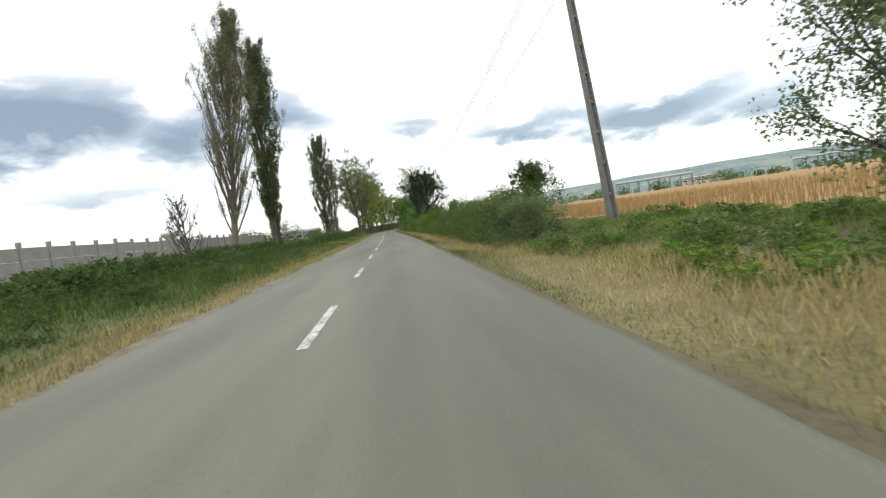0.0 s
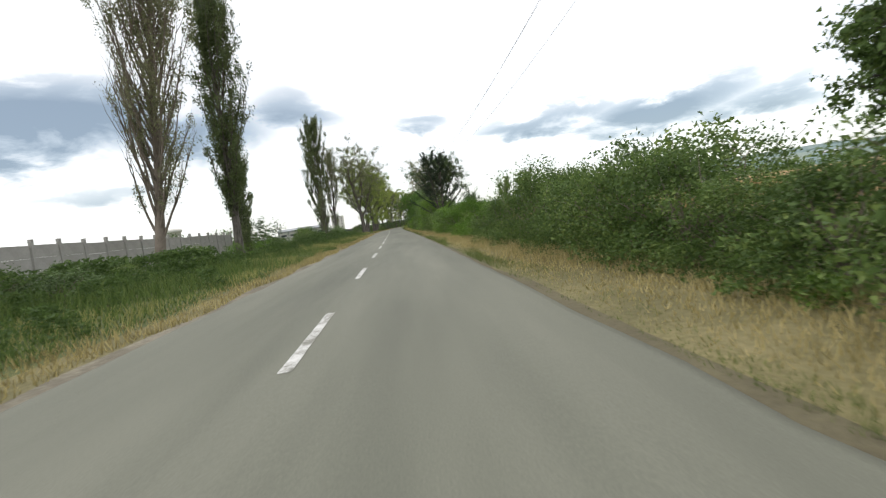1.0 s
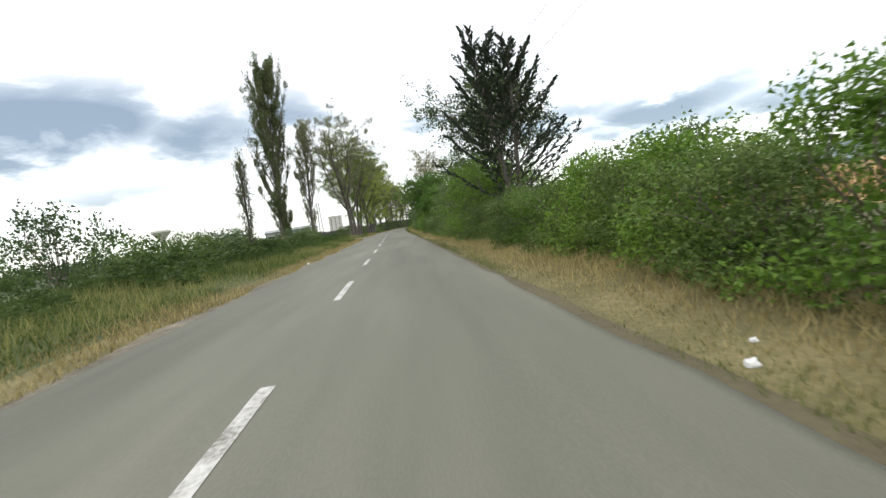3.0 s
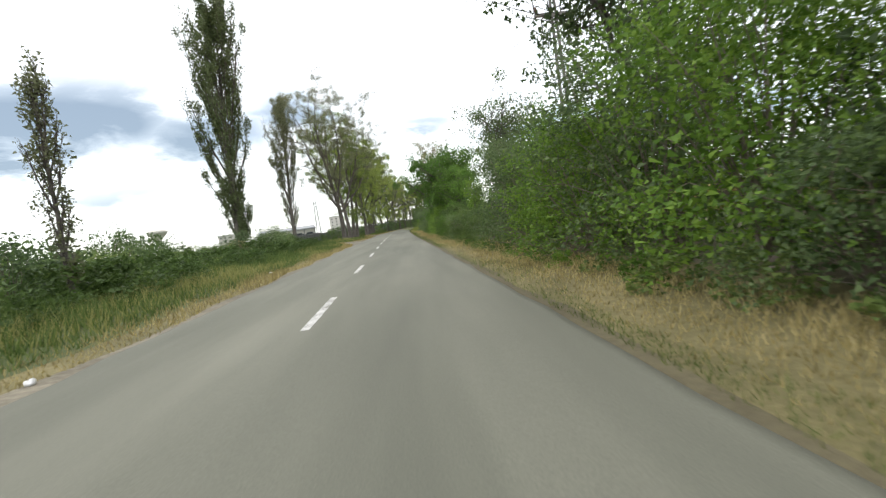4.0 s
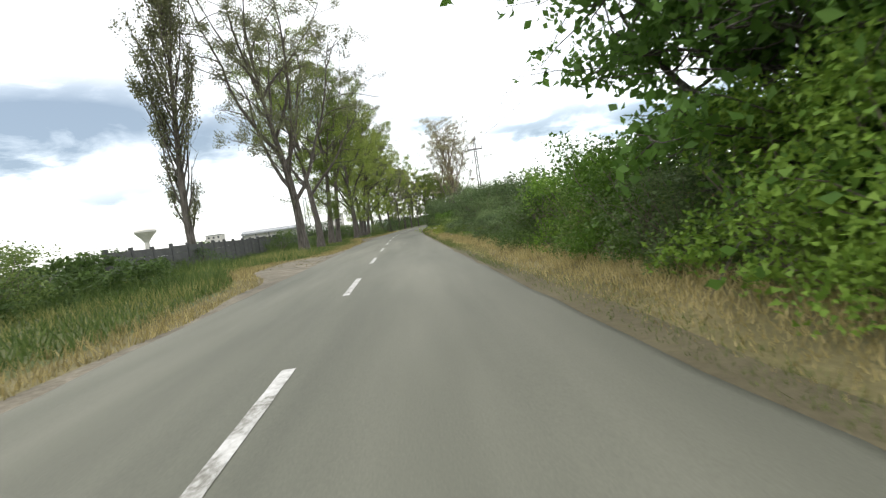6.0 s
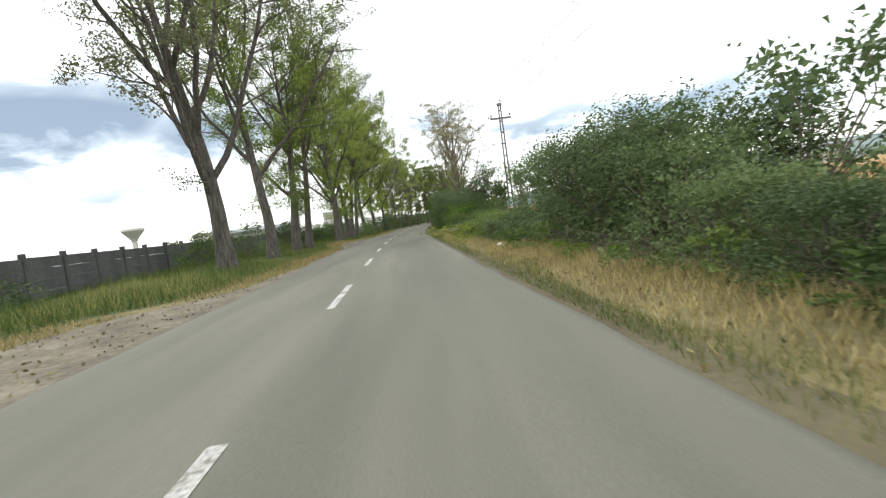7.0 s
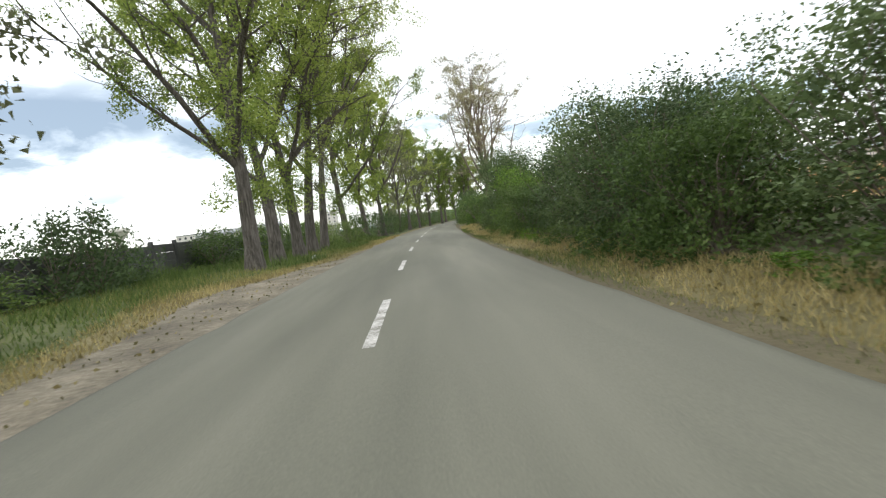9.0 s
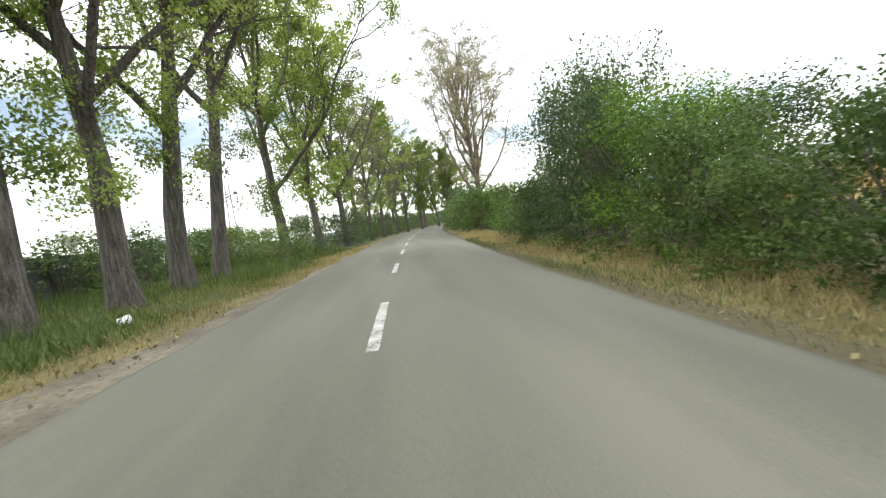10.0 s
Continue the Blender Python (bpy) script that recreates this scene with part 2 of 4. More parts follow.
# ---- mesh tools ----
RNG = np.random.default_rng(11)


def raw_mesh(name, verts, faces, mats, index=None, smooth=False):
    verts, faces = np.asarray(verts, np.float32), np.asarray(faces, np.int32)
    me = bpy.data.meshes.new(name)
    n, k = faces.shape
    me.vertices.add(len(verts))
    me.vertices.foreach_set("co", verts.ravel())
    me.loops.add(n * k)
    me.loops.foreach_set("vertex_index", faces.ravel())
    me.polygons.add(n)
    me.polygons.foreach_set("loop_start", np.arange(0, n * k, k, dtype=np.int32))
    me.polygons.foreach_set("loop_total", np.full(n, k, np.int32))
    for m in mats:
        me.materials.append(m)
    if index is not None:
        me.polygons.foreach_set("material_index", np.asarray(index, np.int32))
    if smooth:
        me.polygons.foreach_set("use_smooth", np.ones(n, bool))
    me.update(calc_edges=True)
    return me


def part(name, data, parent, label=""):
    """Links mesh data as one part of a thing."""
    ob = new(name, data)
    ob.parent = parent
    if label:
        tagged(ob, label)
    return ob


def from_bm(name, bm, mat):
    me = bpy.data.meshes.new(name)
    bmesh.ops.recalc_face_normals(bm, faces=bm.faces)
    bm.to_mesh(me)
    bm.free()
    me.materials.append(mat)
    return me


def box_mesh(name, size, mat, bevel=0.01, base=True):
    bm = bmesh.new()
    bmesh.ops.create_cube(bm, size=1.0)
    for v in bm.verts:
        v.co = Vector((v.co.x * size[0], v.co.y * size[1], (v.co.z + (0.5 if base else 0)) * size[2]))
    if bevel:
        bmesh.ops.bevel(bm, geom=list(bm.edges), offset=bevel, segments=1, affect="EDGES")
    return from_bm(name, bm, mat)


class Wood:
    """Gathers tapered round limbs into one mesh."""

    def __init__(self):
        self.v, self.f, self.n = [], [], 0

    def limb(self, pts, radii, sides=6):
        pts = np.asarray(pts, float)
        d = np.gradient(pts, axis=0)
        d /= np.linalg.norm(d, axis=1)[:, None] + 1e-9
        ref = np.array([1.0, 0.2, 0.1])
        a = np.cross(d, ref)
        a /= np.linalg.norm(a, axis=1)[:, None] + 1e-9
        b = np.cross(d, a)
        ang = np.arange(sides) * 2 * np.pi / sides
        ring = pts[:, None, :] + np.asarray(radii)[:, None, None] * (np.cos(ang)[None, :, None] * a[:, None, :] + np.sin(ang)[None, :, None] * b[:, None, :])
        self.v.append(ring.reshape(-1, 3))
        m = len(pts)
        i, j = np.meshgrid(np.arange(m - 1), np.arange(sides), indexing="ij")
        p, q = i * sides + j, i * sides + (j + 1) % sides
        self.f.append(np.stack([p, q, q + sides, p + sides], -1).reshape(-1, 4) + self.n)
        self.n += m * sides

    def mesh(self, name, mat):
        return raw_mesh(name, np.concatenate(self.v), np.concatenate(self.f), [mat], smooth=True)


def leaf_mesh(name, centres, size, mat, rng, droop=0.25, aspect=0.62, plain=False, ways=None):
    """One folded pointed leaf at each place; plain: a three-cornered leaf, for what stands farther off."""
    c = np.asarray(centres, float)
    n = len(c)
    s = (np.asarray(size) * rng.uniform(0.6, 1.35, n))[:, None]
    d = rng.normal(size=(n, 3))
    d[:, 2] -= droop
    if ways is not None:
        d = np.asarray(ways) * 2.2 + d * 0.7
    d /= np.linalg.norm(d, axis=1)[:, None]
    e = rng.normal(size=(n, 3))
    e -= (e * d).sum(1)[:, None] * d
    e /= np.linalg.norm(e, axis=1)[:, None]
    up = np.cross(d, e) * s * 0.12
    if plain:
        v = np.stack([c - d * s * 0.5 + e * s * 0.3, c - d * s * 0.4 - e * s * 0.42 + up, c + d * s * 0.6], 1)
        return raw_mesh(name, v.reshape(-1, 3), np.arange(3 * n).reshape(n, 3), [mat])
    v = np.stack([c - d * s * 0.5, c + e * s * aspect * 0.5 - d * s * 0.06 + up, c + d * s * 0.5, c - e * s * aspect * 0.5 - d * s * 0.06 + up], 1)
    return raw_mesh(name, v.reshape(-1, 3), np.arange(4 * n).reshape(n, 4), [mat])


def within_ball(n, rng):
    """Places strewn evenly in a ball of radius 1."""
    v = rng.normal(size=(n, 3))
    return v / np.linalg.norm(v, axis=1)[:, None] * rng.random(n)[:, None] ** 0.4


def curve_pts(start, direction, length, steps, rng, wobble=0.1, lift=0.0, sag=0.0):
    """A growing branch: turns upward by lift, wanders by wobble."""
    p, d = np.array(start, float), np.array(direction, float)
    d /= np.linalg.norm(d)
    out = [p.copy()]
    for _ in range(steps):
        d = d + rng.normal(size=3) * wobble + np.array([0, 0, lift - sag])
        d /= np.linalg.norm(d)
        p = p + d * length / steps
        out.append(p.copy())
    return np.array(out)


def along(pts, f):
    """The place at the fraction f of a limb."""
    k = f * (len(pts) - 1)
    i = min(int(k), len(pts) - 2)
    return pts[i] + (pts[i + 1] - pts[i]) * (k - i)


# ---- the line of the road ----
LINE_Y = np.array([-300, -60, 8, 30.6, 45.6, 60.4, 75.4, 90.4, 105.2, 112.8, 128, 135.4, 143, 150.4, 157.8, 165.3, 172.8, 180.3, 205, 230, 250, 270, 300, 340, 420])
LINE_X = np.array([2.0, -0.4, -1.22, -1.58, -1.9, -2.3, -2.68, -3.14, -3.62, -3.86, -4.22, -4.4, -4.57, -4.68, -4.66, -4.55, -4.36, -4.07, -2.7, -0.4, 2.6, 7.0, 16.5, 32, 68])
_fine = np.arange(-300, 421, 2.0)
_val = np.interp(_fine, LINE_Y, LINE_X)
for _ in range(2):
    _val[3:-3] = np.convolve(_val, np.ones(7) / 7, "valid")


def line(y):
    """The x of the road's painted middle line at y."""
    return float(np.interp(y, _fine, _val))


LEFT, RIGHT = 2.6, 2.85


def bump_at(y, c, w):
    return math.exp(-((y - c) / w) ** 2)


def soil_width(y):
    """Bare soil beside the asphalt on the left: narrow, but wide at two lay-bys."""
    return 0.35 + 2.6 * bump_at(y, 124, 6) + 1.9 * bump_at(y, 163, 8) + 0.15 * math.sin(y * 0.9)


def rise(u, y):
    """Height of the ground u metres to the right of the road's middle line."""
    z = 0.0
    if u < -3.2:
        z += 0.30 * min(1.0, (-3.2 - u) / 6.0)
    if u > 3.2:
        z += 0.25 * min(1.0, (u - 3.2) / 5.0)
    if abs(u) > 3.3:
        z += 0.09 * noise.noise(Vector((u * 0.4, y * 0.35, 0))) * min(1, (abs(u) - 3.3) / 2)
    return z


# ---- ground, road, distance ----
def build_ground():
    ys = np.concatenate([[-3500, -1500, -600, -250], np.arange(-60, 300, 2.0), [310, 330, 360, 420, 600, 1000, 2000, 4200]])
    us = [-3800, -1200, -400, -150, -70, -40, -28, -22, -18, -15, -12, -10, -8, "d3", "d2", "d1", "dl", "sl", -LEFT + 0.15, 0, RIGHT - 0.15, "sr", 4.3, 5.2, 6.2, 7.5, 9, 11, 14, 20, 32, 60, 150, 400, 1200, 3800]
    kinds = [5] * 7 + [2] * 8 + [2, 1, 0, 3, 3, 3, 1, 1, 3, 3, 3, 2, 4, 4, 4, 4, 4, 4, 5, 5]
    verts, faces, index = [], [], []
    n = len(us)
    for y in ys:
        yy = max(-300.0, min(420.0, float(y)))
        for u in us:
            if u == "sl":
                u = -LEFT - soil_width(yy) - 0.12 * noise.noise(Vector((0, yy * 0.7, 1)))
            elif u in ("dl", "d1", "d2", "d3"):
                edge = -LEFT - soil_width(yy) - 0.7 - 0.4 * noise.noise(Vector((0, yy * 0.5, 5)))
                u = edge + (-7.7 - edge) * {"dl": 0, "d1": 0.2, "d2": 0.45, "d3": 0.72}[u]
            elif u == "sr":
                u = RIGHT + 0.20 + 0.25 * min(1, max(0, (yy - 84) / 14)) + 0.2 * noise.noise(Vector((0, yy * 0.6, 9)))
            elif abs(u) < 12 and abs(u) > 3:
                u = u + 0.2 * noise.noise(Vector((u * 3, yy * 0.5, 2)))
            x = line(yy) + u
            verts.append((x, y, rise(u, y) if abs(u) < 100 else 0.3))
    for i in range(len(ys) - 1):
        for j in range(n - 1):
            a = i * n + j
            faces.append((a, a + 1, a + 1 + n, a + n))
            index.append(kinds[j])
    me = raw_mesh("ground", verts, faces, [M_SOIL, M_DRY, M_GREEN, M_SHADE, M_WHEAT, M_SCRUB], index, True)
    tagged(new("ground", me), "roadside ground of grass, bare soil and ripe wheat field", "ground", kind="structure")


def build_road():
    ys = np.concatenate([np.arange(-120, 330, 1.0), np.arange(330, 421, 6.0)])
    cols = [-LEFT, -LEFT + 0.1, -1.6, 0, 1.6, RIGHT - 0.1, RIGHT]
    verts, faces = [], []
    n = len(cols) + 2
    for y in ys:
        x = line(y)
        el_, er = 0.10 * noise.noise(Vector((0, y * 0.8, 3))) + 0.05 * noise.noise(Vector((0, y * 3.1, 3))), 0.10 * noise.noise(Vector((4, y * 0.8, 3))) + 0.05 * noise.noise(Vector((4, y * 3.0, 3)))
        zs = [0.03, 0.04, 0.055, 0.065, 0.055, 0.04, 0.03]
        row = [(x + u + (el_ if u < -2 else er if u > 2 else 0), y, z) for u, z in zip(cols, zs)]
        row = [(row[0][0] - 0.03, y, -0.08)] + row + [(row[-1][0] + 0.03, y, -0.08)]
        verts += row
    for i in range(len(ys) - 1):
        for j in range(n - 1):
            a = i * n + j
            faces.append((a, a + 1, a + 1 + n, a + n))
    road = new("road", raw_mesh("road", verts, faces, [M_ASPHALT], smooth=True))
    tagged(road, "narrow two-lane road of worn pale grey asphalt", "road", kind="structure")
    return road


ROAD = build_road()
build_ground()


def build_dashes():
    """Painted dashes, 3 m long, every 7.5 m."""
    k = -3
    while True:
        far = 8.12 + 7.5 * k * 0.9985
        if far > 330:
            break
        near = far - 2.9
        verts, faces = [], []
        steps = 10
        for i in range(steps + 1):
            y = near + (far - near) * i / steps
            w = 0.062 * (1 + 0.12 * noise.noise(Vector((k * 7.3, i * 0.8, 0))))
            for s in (-1, 1):
                verts.append((line(y) + s * w, y, 0.069))
        for i in range(steps):
            a = 2 * i
            faces.append((a, a + 1, a + 3, a + 2))
        part("lane_dash", raw_mesh("lane_dash", verts, faces, [M_PAINT]), ROAD, "worn white painted centre-line dash" if k == -3 else "")
        k += 1


build_dashes()


def build_hills():
    n = 240
    verts, faces = [], []
    for i in range(n):
        a = 2 * math.pi * i / n
        d = Vector((math.sin(a), math.cos(a), 0))
        off = (math.degrees(a) - 30 + 180) % 360 - 180
        h = (14 + 112 * math.exp(-(off / 24) ** 2) + 30 * math.exp(-((abs(off) - 120) / 50) ** 2)) * (0.75 + 0.5 * noise.noise(d * 2.2 + Vector((3, 1, 0)))) + 7 * noise.noise(d * 14)
        h = max(8, h)
        for r, z in ((2350, -5), (2500, h * 0.45), (2800, h * 0.85), (3100, h)):
            verts.append((d.x * r, d.y * r + 100, z))
    for i in range(n):
        j = (i + 1) % n
        for k in range(3):
            faces.append((4 * i + k, 4 * j + k, 4 * j + k + 1, 4 * i + k + 1))
    tagged(new("backdrop", raw_mesh("backdrop", verts, faces, [M_HILL], smooth=True)), "low wooded hills on the horizon, blue-green haze painted into their colour", "hills", kind="structure")


build_hills()


# ---- trees ----
def poplar(seed, h, spread, leaves, leaf_size, leaf_mat, limbs, low=0.10, fan=0.35, bare=0.0, trunk_r=0.32, ragged=0.3, plain=True, bark=None):
    """A columnar poplar: a straight trunk and steep limbs, with leaves on their outer parts. Returns the two meshes."""
    rng = np.random.default_rng(seed)
    wood, spots = Wood(), []
    trunk = curve_pts((0, 0, -0.3), (0, 0, 1), h * 0.97, 14, rng, 0.025, 0.03)
    rad = trunk_r * (1 - np.linspace(0, 1, 15)) ** (1.6 if bare > 0.3 else 1.15) + 0.02
    rad[0] *= 1.5
    wood.limb(trunk, rad, 9)
    for k in range(limbs):
        f = low + (0.93 - low) * (k / limbs) ** 0.9
        p = along(trunk, f)
        a = k * 2.4 + rng.normal() * 0.4
        reach = spread * (0.55 + 0.45 * math.sin(math.pi * min(1, (f + 0.12) * 0.95))) * rng.uniform(1 - ragged, 1 + ragged * 0.6) * (1 - 0.5 * f * f)
        out = fan * rng.uniform(0.7, 1.3)
        length = max(min(0.9, 0.16 * h), min(h * (0.42 if bare > 0.3 else 0.32), reach / max(0.15, out) * 0.9, (h - p[2]) * (0.60 if bare > 0.3 else 0.75) + 0.03 * h))
        if bare < 0.3:
            length *= min(1.0, 0.22 + f * 2.4)
        pts = curve_pts(p, (math.cos(a) * out * 2, math.sin(a) * out * 2, 1), length, 7, rng, 0.06, 0.22)
        r0 = 0.028 + 0.12 * trunk_r * (1 - f) * 2
        wood.limb(pts, np.linspace(r0, 0.008, 8), 5)
        leafy = rng.random() > bare
        for j in range(5):
            g = 0.25 + 0.15 * j
            q = along(pts, g)
            a2 = a + rng.normal() * 1.2
            sub = curve_pts(q, (math.cos(a2) * 0.55, math.sin(a2) * 0.55, 1), length * rng.uniform(0.18, 0.42), 4, rng, 0.10, 0.15)
            wood.limb(sub, np.linspace(r0 * 0.4, 0.005, 5), 3)
            if bare:
                for e in range(3):
                    tw = curve_pts(along(sub, rng.uniform(0.1, 0.9)), (rng.normal() * 0.5, rng.normal() * 0.5, 1), length * rng.uniform(0.10, 0.22), 2, rng, 0.1, 0.1)
                    wood.limb(tw, np.linspace(0.011, 0.004, 3), 3)
            if leafy or rng.random() < 0.3:
                spots += [along(sub, x) for x in np.linspace(0.15, 1.0, 7)]
        if leafy:
            spots += [along(pts, x) for x in np.linspace(0.35, 1.0, 9)]
    spots += [along(trunk, x) for x in np.linspace(0.86, 1.0, 16)]
    spots = np.array(spots)
    keep = rng.random(len(spots)) < 0.8
    spots = spots[keep]
    pick = spots[rng.integers(0, len(spots), leaves)]
    nests = spots[rng.integers(0, len(spots), max(40, leaves // 60))]
    cl = min(0.36, 0.04 * h)
    nested = nests[rng.integers(0, len(nests), leaves)] + within_ball(leaves, rng) * np.array([cl, cl, cl * 1.5])
    loose = pick + within_ball(leaves, rng) * cl * 0.8
    centres = np.where((rng.random(leaves) < 0.7)[:, None], nested, loose)
    return wood.mesh("trunk", bark or M_BARK), leaf_mesh("crown", centres, leaf_size * 1.1, leaf_mat, rng, plain=plain)


def broad_tree(seed, h, fork, spread, leaves, leaf_size, leaf_mat, trunk_r=0.36, limbs=7, twigs=6, dead=0.25, low_leaf=0.0, jitter=0.22, plain=True, steep=1.0, bark=None):
    """A tall roadside tree that forks into rising limbs, with light open foliage in clumps."""
    rng = np.random.default_rng(seed)
    wood, spots, weights = Wood(), [], []
    trunk = curve_pts((0, 0, -0.3), (rng.normal() * 0.04, rng.normal() * 0.04, 1), h * 0.80, 12, rng, 0.045, 0.03)
    t = np.linspace(0, 1, 13)
    rad = trunk_r * (1 - 0.93 * t ** 0.85)
    rad[0] *= 1.35
    wood.limb(trunk, rad, 10)
    for k in range(limbs):
        f = fork / (h * 0.8) + (0.86 - fork / (h * 0.8)) * (k / max(1, limbs - 1)) ** 1.1
        p = along(trunk, f)
        a = k * 2.4 + seed + rng.normal() * 0.4
        up = steep * (0.75 + 1.4 * f)
        length = min(spread * 2.6, (0.62 * (h - p[2]) + 0.12 * h) * rng.uniform(0.7, 1.1) + 0.5)
        pts = curve_pts(p, (math.cos(a), math.sin(a), up), length, 9, rng, 0.11, 0.10)
        r0 = trunk_r * (0.50 - 0.30 * f)
        wood.limb(pts, np.linspace(r0, 0.02, 10), 6)
        for j in range(twigs):
            g = 0.2 + 0.78 * (j + rng.random()) / twigs
            q = along(pts, g)
            a2 = a + rng.normal() * 1.1
            sub = curve_pts(q, (math.cos(a2), math.sin(a2), rng.uniform(0.0, 1.2)), length * rng.uniform(0.22, 0.42), 6, rng, 0.16, 0.05, 0.03)
            wood.limb(sub, np.linspace(max(0.02, r0 * 0.32), 0.008, 7), 4)
            alive = rng.random() > dead
            for e in range(4):
                b = along(sub, rng.uniform(0.25, 1.0))
                a3 = rng.uniform(0, 6.3)
                tw = curve_pts(b, (math.cos(a3), math.sin(a3), rng.uniform(-0.3, 0.9)), rng.uniform(0.7, 1.7), 3, rng, 0.15, 0.0, 0.05)
                wood.limb(tw, np.linspace(0.014, 0.004, 4), 3)
                if alive:
                    spots += [along(tw, x) for x in (0.35, 0.7, 1.0)]
    for k in range(int(limbs * low_leaf * 10)):
        p = along(trunk, rng.uniform(0.18, 0.6))
        a3 = rng.uniform(0, 6.3)
        tw = curve_pts(p, (math.cos(a3), math.sin(a3), 0.5), rng.uniform(0.8, 2.4), 4, rng, 0.15, 0.0, 0.08)
        wood.limb(tw, np.linspace(0.02, 0.005, 5), 3)
        spots += [along(tw, x) for x in np.linspace(0.3, 1, 5)]
    spots = np.array(spots)
    pick = spots[rng.integers(0, len(spots), leaves)]
    nests = spots[rng.integers(0, len(spots), max(40, leaves // 70))]
    nested = nests[rng.integers(0, len(nests), leaves)] + within_ball(leaves, rng) * jitter * 1.9
    loose = pick + within_ball(leaves, rng) * jitter * 1.7
    centres = np.where((rng.random(leaves) < 0.6)[:, None], nested, loose)
    return wood.mesh("trunk", bark or M_BARK), leaf_mesh("crown", centres, leaf_size * 1.1, leaf_mat, rng, plain=plain)


def conifer_like(seed, h, spread, leaves):
    """A dark spreading evergreen: straight limbs fan upward and outward, feathered with short needle sprays."""
    rng = np.random.default_rng(seed)
    wood, spots, ways = Wood(), [], []
    for top, (lx, ly) in ((1.0, (-0.10, 0.02)), (0.96, (0.13, -0.03))):
        stem = curve_pts((0, 0, -0.2), (lx, ly, 1), h * top * 0.93, 8, rng, 0.025, 0.05)
        wood.limb(stem, np.linspace(0.13, 0.018, 9), 7)
        for k in range(30):
            f = 0.16 + 0.80 * (k / 30) ** 0.9
            p = along(stem, f)
            a = k * 2.4 + rng.normal() * 0.3
            lift = 0.30 + 1.15 * f
            ln = spread * (1.10 - 0.72 * f) * rng.uniform(0.72, 1.12)
            pts = curve_pts(p, (math.cos(a), math.sin(a), lift), ln, 6, rng, 0.05, 0.05)
            wood.limb(pts, np.linspace(0.035, 0.008, 7), 4)
            for j in range(13):
                q = along(pts, 0.22 + 0.78 * j / 12)
                side = a + (1 if j % 2 else -1) * rng.uniform(0.4, 0.9)
                sp = curve_pts(q, (math.cos(side), math.sin(side), 0.5 * lift + rng.uniform(-0.1, 0.4)), rng.uniform(0.22, 0.5) * (1.15 - 0.5 * j / 12), 3, rng, 0.06, 0.03)
                wood.limb(sp, np.linspace(0.010, 0.004, 4), 3)
                w = sp[-1] - sp[0]
                for x in np.linspace(0.1, 1.05, 6):
                    spots.append(sp[0] + w * x)
                    ways.append(w / np.linalg.norm(w))
    spots, ways = np.array(spots), np.array(ways)
    pick = rng.integers(0, len(spots), leaves)
    return wood.mesh("trunk", M_BARK), leaf_mesh("crown", spots[pick] + within_ball(leaves, rng) * 0.055, 0.13, L_DARK, rng, 0.0, 0.3, ways=ways[pick])


